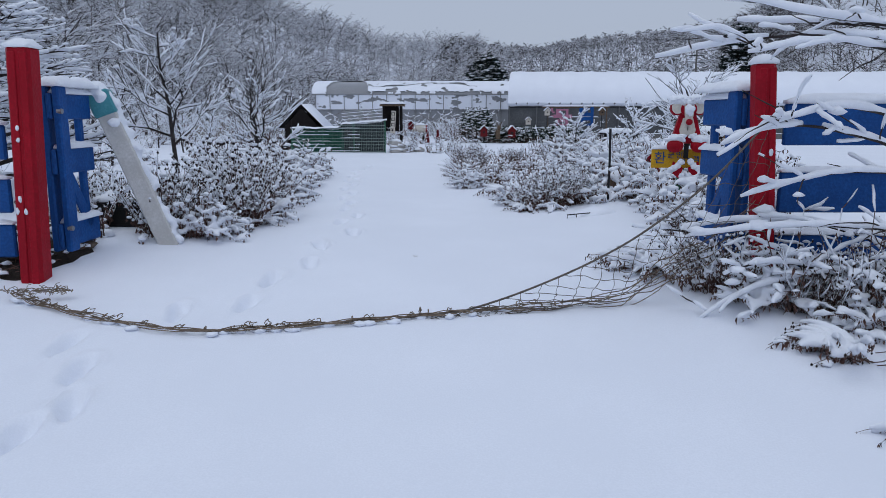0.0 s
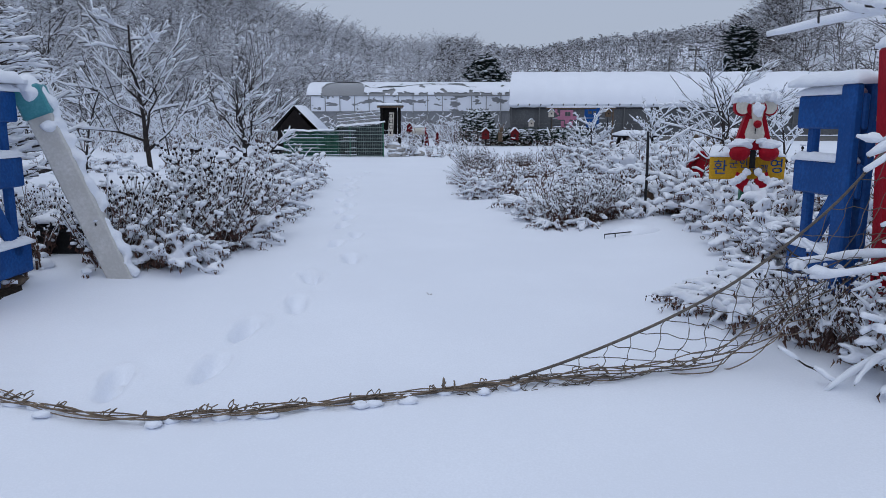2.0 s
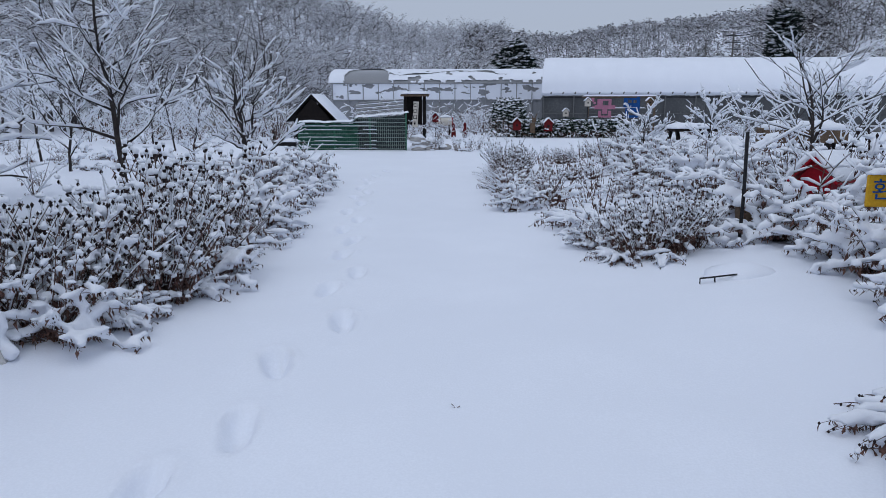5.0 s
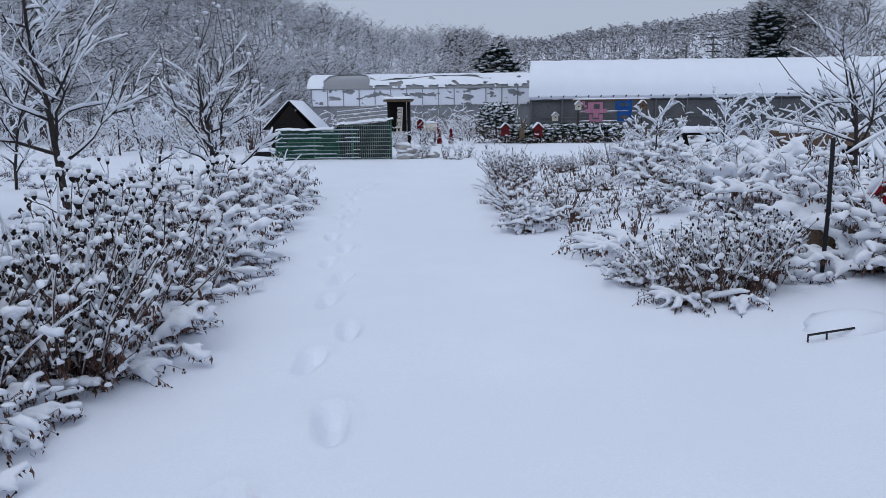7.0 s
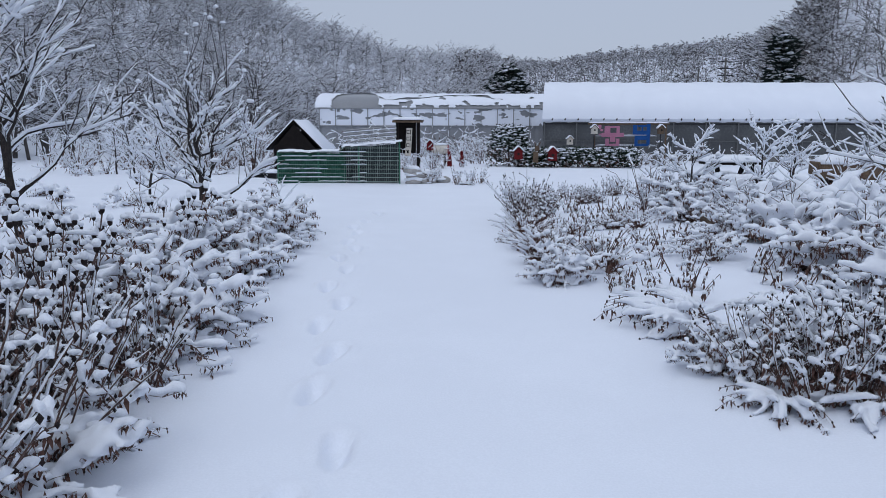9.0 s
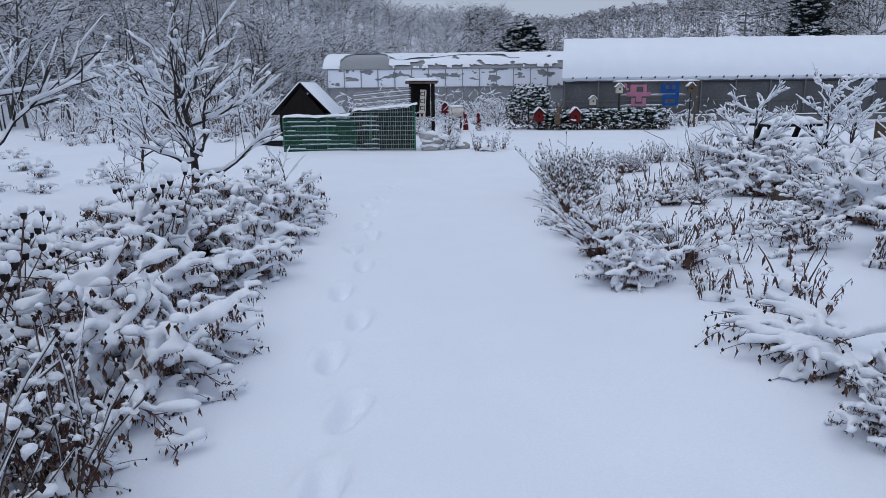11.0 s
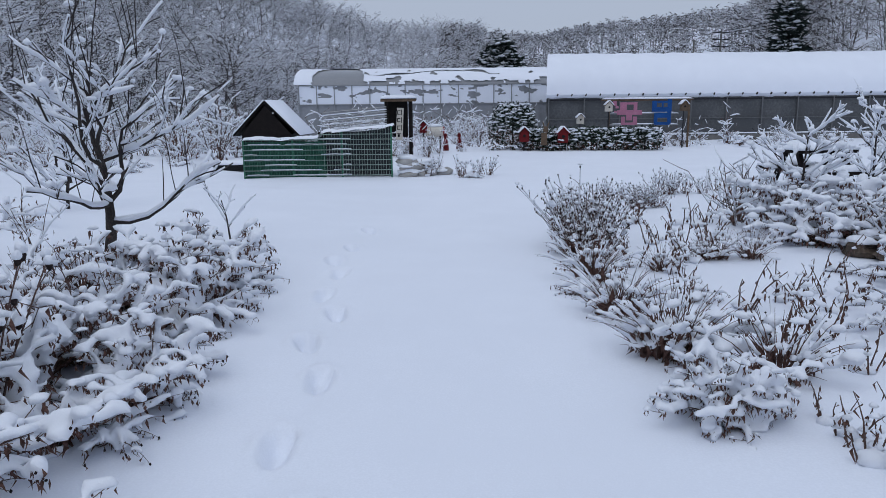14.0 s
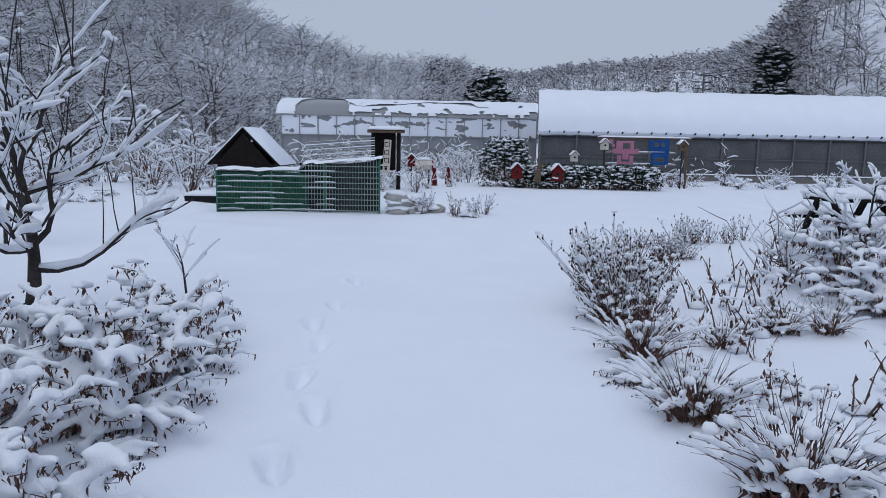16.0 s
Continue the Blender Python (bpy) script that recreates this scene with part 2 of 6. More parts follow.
def ground(x, y):
    z = 0.40 * ease(1.5, 7.5, y)
    road = -0.45 - 0.02 * (y - 8)
    bank = min(1.0, max(0.0, (abs(x - road) - 1.6) / 1.2))
    if y > 5:
        z += bank * 0.07 * ease(5, 7, y) * (1 - ease(20, 25, y)) + bank * 0.06 * noise.noise(Vector((x * 0.9, y * 0.9, 7)))
    z += 0.018 * noise.noise(Vector((x * 0.6, y * 0.6, 1))) + 0.006 * noise.noise(Vector((x * 3.1, y * 3.1, 4)))
    return z + hill(x, y)


def steps(fine, lo, hi, far, n):
    near = np.arange(lo, hi, fine)
    grow = np.array([(far - 0) * (k / n) ** 3 for k in range(1, n + 1)])
    return np.concatenate([(lo - fine - grow)[::-1], near, hi + grow])


# the trail of footprints, stride by stride: along, across
TRAIL = [(3.25, -2.06), (3.56, -1.95), (3.97, -2.12), (4.34, -2.37), (4.9, -1.87), (5.1, -1.43), (5.65, -1.38), (6.1, -1.15), (6.78, -1.17), (7.45, -0.94),
         (8.2, -1.17), (8.72, -1.04), (9.43, -1.28), (10.05, -1.28), (10.69, -1.48), (11.33, -1.42), (11.95, -1.64), (12.72, -1.58), (13.37, -1.77),
         (14.05, -1.68), (14.58, -1.85), (15.28, -1.82), (15.8, -1.95), (16.45, -1.85), (17.57, -1.78)]
rng = random.Random(11)
for y, x in TRAIL:
    FOOTPRINTS.append((x, y, rng.uniform(-0.2, 0.3), rng.uniform(0.8, 1.15)))


def tread(x, y):
    """How deep the snow is trodden at a place."""
    z = 0.0
    for fx, fy, a, k in FOOTPRINTS:
        dx, dy = x - fx, y - fy
        if abs(dx) < 0.3 and abs(dy) < 0.45:
            u, v = dx * math.cos(a) + dy * math.sin(a), dy * math.cos(a) - dx * math.sin(a)
            w = 0.055 if v > 0 else 0.045
            d = (abs(u) / w) ** 3.4 + (abs(v) / 0.135) ** 3.4
            z -= 0.085 * k * math.exp(-d * 0.7)
            z += 0.020 * k * math.exp(-((math.hypot(u / 0.10, v / 0.20) - 1) / 0.25) ** 2) * (1 if v > 0 else 0.4)
            z += 0.04 * k * noise.noise(Vector((x * 27, y * 27, 3))) * math.exp(-d * 0.3)
            if -0.4 < v < -0.1:
                z -= 0.012 * k * math.exp(-(u / 0.035) ** 2)
    return z


xs = np.concatenate([steps(0.14, -7, 7, 800, 40), np.arange(-2.5, -0.75, 0.028)])
ys = np.concatenate([steps(0.14, -3, 27, 800, 40), np.arange(3.0, 17.8, 0.042)])
xs, ys = (np.array(sorted(set(np.round(q, 3)))) for q in (xs, ys))
xs, ys = (np.array([p for p, nxt in zip(q, np.append(q[1:], 1e9)) if nxt - p > 0.012]) for q in (xs, ys))
gv = np.zeros((len(ys), len(xs), 3))
for j, y in enumerate(ys):
    for i, x in enumerate(xs):
        gv[j, i] = (x, y, ground(x, y) + (tread(x, y) if -2.7 < x < -0.6 and 2.9 < y < 19.5 else 0))
nx = len(xs)
gb = Build()
gb.v = gv.reshape(-1, 3).tolist()
gb.f = [(j * nx + i, j * nx + i + 1, (j + 1) * nx + i + 1, (j + 1) * nx + i) for j in range(len(ys) - 1) for i in range(nx - 1)]
gb.m = [0] * len(gb.f)
solid("ground", gb, SNOW, "snow-covered farm drive and fields rising to wooded hills", "ground", kind="structure", smooth=True)


# ---- greenhouses ----
def snow_slab(b, x0, x1, y0, y1, z, h, seed=0, nxs=14, nys=3, mat=0):
    """A soft-edged cap of snow on a flat top."""
    vs, fs = [], []
    for j in range(nys + 1):
        for i in range(nxs + 1):
            u, v = i / nxs, j / nys
            edge = min(1, 4 * min(u, 1 - u) * nxs / 8) * min(1, 3 * min(v, 1 - v))
            k = 0.35 + 0.65 * math.sqrt(max(0, edge)) + 0.3 * noise.noise(Vector((u * nxs * 0.5, v * 3, seed)))
            vs.append((x0 + (x1 - x0) * u, y0 + (y1 - y0) * v, z + h * k))
    n = nxs + 1
    fs = [(j * n + i, j * n + i + 1, (j + 1) * n + i + 1, (j + 1) * n + i) for j in range(nys) for i in range(nxs)]
    k = len(vs)
    loop = list(range(n)) + [j * n + nxs for j in range(1, nys + 1)] + [nys * n + i for i in range(nxs - 1, -1, -1)] + [j * n for j in range(nys - 1, 0, -1)]
    for q in loop:
        vs.append((vs[q][0], vs[q][1], z))
    for a in range(len(loop)):
        c = (a + 1) % len(loop)
        fs.append((loop[c], loop[a], k + a, k + c))
    fs.append(tuple(range(k, k + len(loop)))[::-1])
    b.add(vs, fs, mat)


def arch(u, half, eave, ridge):
    """A point of the arched roof's section, u from -1 at the front eave to 1 at the back."""
    return half * math.sin(u * 1.45) / math.sin(1.45), eave + (ridge - eave) * (math.cos(u * 1.45) - math.cos(1.45)) / (1 - math.cos(1.45))


def sheet(b, f, nu, nv, mat=0, thick=None):
    """A grid of f(u, v); mat may be a function of u and v."""
    vs = [f(i / nu, j / nv) for j in range(nv + 1) for i in range(nu + 1)]
    k = len(b.v)
    b.v.extend(tuple(map(float, p)) for p in vs)
    for j in range(nv):
        for i in range(nu):
            a = k + j * (nu + 1) + i
            b.f.append((a, a + 1, a + nu + 2, a + nu + 1))
            b.m.append(mat((i + 0.5) / nu, (j + 0.5) / nv) if callable(mat) else mat)


def greenhouse_snowy():
    x0, x1, y0, half, eave, ridge = 3.5, 27.0, 39.0, 3.2, 2.15, 3.85
    zg = 0.25
    g = thing("greenhouse", (x0, y0, zg), "long film greenhouse with grey sides under a thick roof of snow", "greenhouse", kind="")
    L = x1 - x0
    def skew(yy):
        return 0.16 * yy
    roof = Build()
    sheet(roof, lambda u, v: (u * L + skew(half + arch(v * 2 - 1, half, eave - zg, ridge - zg)[0]), half + arch(v * 2 - 1, half, eave - zg, ridge - zg)[0], arch(v * 2 - 1, half, eave - zg, ridge - zg)[1]), 24, 16)
    part("roof", roof, FILM_PALE, g, "pale arched film roof", True)
    cap = Build()

    def top(u, v):
        w = v * 2 - 1
        yy, zz = arch(w * 0.985, half, eave - zg, ridge - zg)
        lip = 0.10 + 0.16 * math.sqrt(max(0.0, 1 - abs(w) ** 6))
        wob = 0.05 * noise.noise(Vector((u * 40, v * 6, 2))) + 0.02 * noise.noise(Vector((u * 160, v * 14, 5)))
        drop = -0.05 * (abs(noise.noise(Vector((u * 60, 0, 9)))) if abs(w) > 0.93 else 0)
        return (-0.05 + u * (L + 0.1) + skew(half + yy), half + yy * 1.03, zz + lip + wob * (1 - abs(w) ** 8) + drop)
    sheet(cap, top, 150, 26)
    sheet(cap, lambda u, v: (-0.05 + u * (L + 0.1), half - half * 1.03 * 1.0 + 0.0 + v * 0.12, top(u, 0)[2] - v * 0.16), 150, 2)
    for s in (0, 1):
        sheet(cap, lambda u, v, s=s: (top(s, v)[0], top(s, v)[1], top(s, v)[2] - u * 0.28), 1, 26)
    part("snow_cover", cap, SNOW, g, "thick even layer of snow", True)
    side = Build()
    sheet(side, lambda u, v: (u * L, 0.02 * math.sin(u * 150), 0.35 + v * (eave - zg - 0.35)), 160, 3)
    part("side_film", side, FILM_DARK, g, "dark grey translucent film side", True)
    back = Build()
    sheet(back, lambda u, v: (u * L + skew(2 * half), 2 * half, v * (eave - zg)), 20, 1)
    part("side_film", back, FILM_DARK, g)
    for s in (0, 1):
        end = Build()
        pts = [(s * L + skew(half + arch(k / 12 * 2 - 1, half, eave - zg, ridge - zg)[0]), half + arch(k / 12 * 2 - 1, half, eave - zg, ridge - zg)[0], arch(k / 12 * 2 - 1, half, eave - zg, ridge - zg)[1]) for k in range(13)]
        end.add([(s * L, 0, 0)] + pts + [(s * L + skew(2 * half), 2 * half, 0)], [tuple(range(15))])
        part("end_film", end, FILM_DARK, g)
    base = Build()
    base.box((L / 2, -0.03, 0.17), (L, 0.14, 0.4), bevel=0.02)
    part("base_wall", base, CONCRETE, g, "low concrete base strip")
    for zz, nm in ((eave - zg - 0.08, "eave_rail"), (0.38, "base_rail"), (1.05, "side_rail")):
        r = Build()
        r.box((L / 2, -0.05, zz), (L, 0.05, 0.06 if nm != "side_rail" else 0.03))
        part(nm, r, DARKMETAL if nm == "eave_rail" else FRAME, g)
    sn = Build()
    snow_slab(sn, 0, L, -0.12, -0.01, 0.41, 0.05, 3, 120, 2)
    part("rail_snow", sn, SNOW_CLUMP, g, "thin ridge of snow on the base rail", True)
    for k in range(17):
        p = Build()
        p.box((0.05 + k * (L - 0.1) / 16, -0.06, (eave - zg) / 2 + 0.1), (0.05, 0.05, eave - zg - 0.2))
        part("post", p, FRAME, g)
    for k in range(40):
        p = Build()
        x = 0.4 + k * (L - 0.8) / 39
        p.box((x, -0.12, eave - zg + 0.12), (0.05, 0.05, 0.09), Euler((0, 0.5, 0)).to_matrix())
        part("roof_clip", p, DARKMETAL, g)


def greenhouse_bare():
    x0, x1, y0, half, eave, ridge, zg = -8.0, 4.5, 46.0, 3.0, 2.95, 3.85, 0.25
    g = thing("greenhouse", (x0, y0, zg), "arched film greenhouse with snow sliding off its pale roof", "greenhouse")
    L = x1 - x0

    def up(w):
        return arch(w, half, eave - zg, ridge - zg)
    roof = Build()
    sheet(roof, lambda u, v: (u * L, half + up(v * 2 - 1)[0], up(v * 2 - 1)[1]), 24, 16)
    part("roof", roof, FILM_BARE, g, "bare grey film roof", True)

    def bare(u, v):
        n = noise.noise(Vector((u * 11, v * 5, 21)))
        u, v = u + 0.006 * noise.noise(Vector((u * 70, v * 25, 2))), v + 0.012 * noise.noise(Vector((u * 60, v * 25, 6)))
        if 0.07 < u < 0.27 and v < 0.14 + 0.33 * math.sqrt(max(0, 1 - ((u - 0.17) / 0.10) ** 2)):
            return True
        streak = abs(v - 0.24 - 0.06 * math.sin(u * 13) - 0.05 * n) < 0.035 * (0.6 + n) and 0.27 < u < 0.8
        spot = noise.noise(Vector((u * 26, v * 7, 4))) > 0.36 and 0.03 < v < 0.3 and u > 0.28
        rim = v < 0.05 and noise.noise(Vector((u * 30, 1, 4))) > -0.1 and u > 0.1
        return streak or spot or rim
    cap = Build()
    nu, nv = 300, 90
    grid, keep = {}, {}
    for j in range(nv):
        for i in range(nu):
            if not bare((i + 0.5) / nu, (j + 0.5) / nv):
                for a, c in ((i, j), (i + 1, j), (i + 1, j + 1), (i, j + 1)):
                    if (a, c) not in grid:
                        w = c / nv * 2 - 1
                        yy, zz = up(w)
                        grid[a, c] = len(cap.v)
                        cap.v.append((a / nu * (L + 0.5) - 0.25, half + yy * 1.012, zz + 0.05 + 0.02 * noise.noise(Vector((a / 12, c / 10, 8)))))
                cap.f.append((grid[i, j], grid[i + 1, j], grid[i + 1, j + 1], grid[i, j + 1]))
                cap.m.append(0)
    part("snow_cover", cap, SNOW, g, "torn sheet of thin snow", True)
    side, patch = Build(), Build()
    sheet(side, lambda u, v: (u * L, 0.015 * math.sin(u * 180), 0.0 + v * (eave - zg)), 120, 3)
    part("side_film", side, FILM_BARE, g, "grey film side", True)
    back = Build()
    sheet(back, lambda u, v: (u * L, 2 * half, v * (eave - zg)), 20, 1)
    part("side_film", back, FILM_BARE, g)
    for k in range(240):
        for j in range(28):
            u, z = k / 240, 1.78 + j * 0.032
            if noise.noise(Vector((u * 15, z * 3.2, 31))) + 0.4 * noise.noise(Vector((u * 60, z * 9, 3))) > -0.2 - 0.2 * (j < 10):
                patch.add([(u * L, -0.03, z), ((k + 1) / 240 * L, -0.03, z), ((k + 1) / 240 * L, -0.03, z + 0.032), (u * L, -0.03, z + 0.032)], [(0, 1, 2, 3)])
    part("side_snow", patch, SNOW, g, "white rolled film and frost on the upper side")
    for s in (0, 1):
        end = Build()
        pts = [(s * L, half + up(k / 12 * 2 - 1)[0], up(k / 12 * 2 - 1)[1]) for k in range(13)]
        end.add([(s * L, 0, 0)] + pts + [(s * L, 2 * half, 0)], [tuple(range(15))])
        part("end_film", end, FILM_BARE, g)
    for zz in (eave - zg, 1.76, 0.4):
        r = Build()
        r.box((L / 2, -0.05, zz), (L + 0.3, 0.05, 0.04))
        part("side_rail", r, METAL, g)
    for k in range(15):
        p = Build()
        p.box((k * L / 14, -0.05, (eave - zg) / 2), (0.045, 0.05, eave - zg))
        part("post", p, METAL, g)


greenhouse_snowy()
greenhouse_bare()


# ---- the gate ----
def rot_z(a):
    return Matrix.Rotation(a, 3, "Z")


def red_post(x, y, z0, z1, lean, w=0.24):
    g = thing("gate_post", (x, y, z0), "weathered red-painted square timber gate post with snow on top", "gate post", "pair of red gate posts")
    h = z1 - z0
    r = Matrix.Rotation(lean, 3, "Y")
    b = Build()
    b.box(r @ Vector((0, 0, h / 2)), (w, w, h + 0.1), r, 0.03)
    part("post", b, RED, g)
    for s in (-0.2, 0.27):
        q = Build()
        q.box(r @ Vector((s * w, -w / 2 - 0.004, h / 2)), (0.33 * w, 0.012, h), r, 0.006)
        part("board", q, RED, g)
    c = Build()
    p = r @ Vector((0, 0, h))
    snow_slab(c, p.x - w * 0.54, p.x + w * 0.54, -w * 0.54, w * 0.54, p.z + 0.03, 0.07, 5, 6, 6)
    part("snow_cap", c, SNOW_CLUMP, g, "rounded cap of snow", True)
    d = Build()
    rng = random.Random(3 + int(x * 10))
    for k in range(5):
        q = r @ Vector((rng.uniform(-0.1, 0.1), -w / 2 - 0.012, h * rng.uniform(0.05, 0.85)))
        d.ball(q, (0.016, 0.008, rng.uniform(0.012, 0.03)), rng=rng)
    tagged(part("snow_specks", d, SNOW_CLUMP, g, "", True), kind="stuff")


red_post(-3.27, 5.62, 0.28, 2.08, radians(2.4), 0.185)
red_post(2.46, 5.42, 0.38, 1.95, radians(-3.8), 0.15)


def blue_fence(x0, x1, y, boards, h, group):
    g = thing("fence_panel", (x0, y, 0.3), "blue-painted horizontal board fence with snow on each board", "fence", group)
    L = x1 - x0
    for k, z in enumerate(boards):
        b = Build()
        b.box((L / 2, 0, z - 0.3), (abs(L), 0.045, h), None, 0.012)
        part("board", b, BLUE, g)
        s = Build()
        snow_slab(s, min(0, L), max(0, L), -0.04, 0.04, z - 0.3 + h / 2 - 0.002, 0.045 if k < 2 else 0.075, k, 40, 3)
        part("board_snow", s, SNOW_CLUMP, g, "line of snow along the board", True)
    for x in (L * 0.28, L * 0.78):
        p = Build()
        p.box((x, 0.07, 0.75), (0.07, 0.07, 1.65), None, 0.01)
        part("stake", p, METAL, g)


blue_fence(-3.42, -7.4, 5.66, (0.62, 0.98, 1.40), 0.27, "blue board fence")
blue_fence(2.56, 6.6, 5.46, (0.55, 1.03, 1.54), 0.31, "blue board fence")


def gate_leaf(x, y, z, ang, length, h, stiles, back):
    g = thing("gate_leaf", (x, y, z), "blue-painted timber gate leaf standing open with snow on its rails", "gate", "pair of blue gate leaves", turn=ang)

    def piece(name, c, s, rot=None):
        b = Build()
        b.box(c, s, rot, 0.012)
        return part(name, b, BLUE, g)
    piece("stile", (stiles[0], -0.055, h / 2), (0.13, 0.06, h))
    piece("stile", (stiles[0], 0.055, h / 2), (0.13, 0.06, h))
    piece("stile", (stiles[1], back * 0.05, h / 2), (0.07, 0.055, h))
    for zz in (0.13, h * 0.55, h - 0.16):
        piece("rail", (length / 2, 0.005, zz), (length, 0.045, 0.21))
        s = Build()
        snow_slab(s, 0.05, length, -0.05, 0.05, zz + 0.104, 0.05, zz, 24, 3)
        part("rail_snow", s, SNOW_CLUMP, g, "snow lying along the rail", True)
    piece("brace", (length * 0.5, 0.0, h * 0.33), (0.11, 0.035, h * 0.5), Matrix.Rotation(-0.55, 3, "Y"))
    c = Build()
    snow_slab(c, -0.01, length + 0.02, -0.1, 0.1, h, 0.085, 2, 14, 5)
    part("snow_cap", c, SNOW_CLUMP, g, "thick cap of snow", True)
    for zz in (0.2, h - 0.2):
        q = Build()
        q.tube([(0.02, -0.10, zz), (0.02, -0.06, zz)], 0.022, 8)
        part("bolt", q, METAL, g)


gate_leaf(-3.19, 5.9, 0.48, 88, 0.62, 1.36, (0.07, 0.52), 1)
gate_leaf(2.32, 5.58, 0.52, 99, 0.6, 1.27, (0.07, 0.52), -1)


# ---- green wire pen with the hut behind ----
def wire_pen():
    x0, x1, y, z = -5.1, -1.95, 24.4, 0.38
    g = thing("wire_pen", (x0, y, z), "low pen of green wire panels and netting topped with snow", "fence")
    tops = [(0.0, 0.82), (1.6, 0.86), (1.65, 0.95), (3.15, 1.10)]

    def top(x):
        return float(np.interp(x, [t[0] for t in tops], [t[1] for t in tops]))
    for k in range(4):
        p = Build()
        x = k * 1.05
        p.tube([(x, 0, -0.2), (x, 0, top(x))], 0.02, 8)
        part("post", p, GREENWIRE, g)
    net = Build()
    sheet(net, lambda u, v: (u * 1.75, 0.03 + 0.015 * math.sin(u * 40), v * 0.78), 40, 6)
    part("netting", net, GREENNET, g, "green shade netting", True)
    net = Build()
    sheet(net, lambda u, v: (1.75 + u * 1.4, 0.25, v * (top(1.75 + u * 1.4) - 0.06)), 10, 4)
    part("dark_sheet", net, SHEET, g, "dark sheet behind the wire")
    for k in range(56):
        x = k * 3.15 / 55
        w = Build()
        w.tube([(x, -0.01, 0), (x, -0.01, top(x))], 0.005, 3, cap=False)
        part("wire", w, FROST if x > 1.7 else GREENWIRE, g)
    for k in range(9):
        w = Build()
        zz = 0.06 + k * 0.108
        w.tube([(0 if k < 8 else 1.6, -0.015, zz), (3.15, -0.015, zz)], 0.008, 4, cap=False)
        part("wire", w, FROST, g)
    rng = random.Random(5)
    s = Build()
    for k in range(8):
        for a in range(5):
            lo = rng.uniform(0, 2.2)
            hi = min(2.3, lo + rng.uniform(0.25, 0.7))
            zz = 0.075 + k * 0.108
            s.tube([(lo, -0.015, zz), ((lo + hi) / 2, -0.015, zz + 0.008), (hi, -0.015, zz)], rng.uniform(0.006, 0.011), 4)
    tagged(part("wire_snow", s, SNOW_CLUMP, g, "snow lying along the wires", True), kind="stuff")
    for (a, c, dy, w) in ((0, 1.65, 0.0, 0.5), (1.4, 2.6, 0.1, 0.4), (1.9, 3.2, 0.0, 0.5)):
        t = Build()
        sheet(t, lambda u, v: (a + (c - a) * u, dy - 0.08 + v * w, top(a + (c - a) * u) - 0.01 + 0.05 * math.sin(v * 3.1) + 0.02 * noise.noise(Vector((u * 9, v * 4, a))) + (0.04 * noise.noise(Vector((u * 3, 0, a))))), 40, 5)
        part("top_snow", t, SNOW_CLUMP, g, "band of snow on the top edge", True)
    for k in range(9):
        w = Build()
        zz = 0.9 + k * 0.052
        w.tube([(1.62, 0.6, zz + 0.05), (3.0, 0.9, zz + 0.17)], 0.012, 5)
        part("stacked_panel", w, SNOW_CLUMP if k % 2 else METAL, g)
    q = Build()
    q.box((2.2, 0.75, 0.5), (1.4, 0.3, 0.9))
    part("stack_base", q, DARKWOOD, g)


wire_pen()


def hut():
    x, y, z = -5.45, 28.0, 0.36
    g = thing("hut", (x, y, z), "small black-fronted timber hut with a steep snow-covered gable roof", "hut", turn=-5)
    b = Build()
    b.add([(-0.66, 0, 0), (0.66, 0, 0), (0.66, 0, 0.84), (0, 0, 1.58), (-0.66, 0, 0.84)] + [(-0.66, 1.3, 0), (0.66, 1.3, 0), (0.66, 1.3, 0.84), (0, 1.3, 1.58), (-0.66, 1.3, 0.84)],
          [(0, 1, 2, 3, 4), (9, 8, 7, 6, 5), (0, 5, 6, 1), (1, 6, 7, 2), (4, 9, 5, 0)])
    part("body", b, DARKWOOD, g)
    for s in (-1, 1):
        r = Build()
        a = math.atan2(0.86, 0.86)
        r.box((s * 0.44, 0.68, 1.24), (1.26, 1.45, 0.05), Matrix.Rotation(s * a, 3, "Y"), 0.01)
        part("roof_panel", r, DARKWOOD, g)
        sn = Build()
        sn.box((s * 0.46, 0.69, 1.262), (1.28, 1.46, 0.06), Matrix.Rotation(s * a, 3, "Y"), 0.03)
        part("roof_snow", sn, SNOW, g, "even layer of snow on the roof slope", True)


hut()


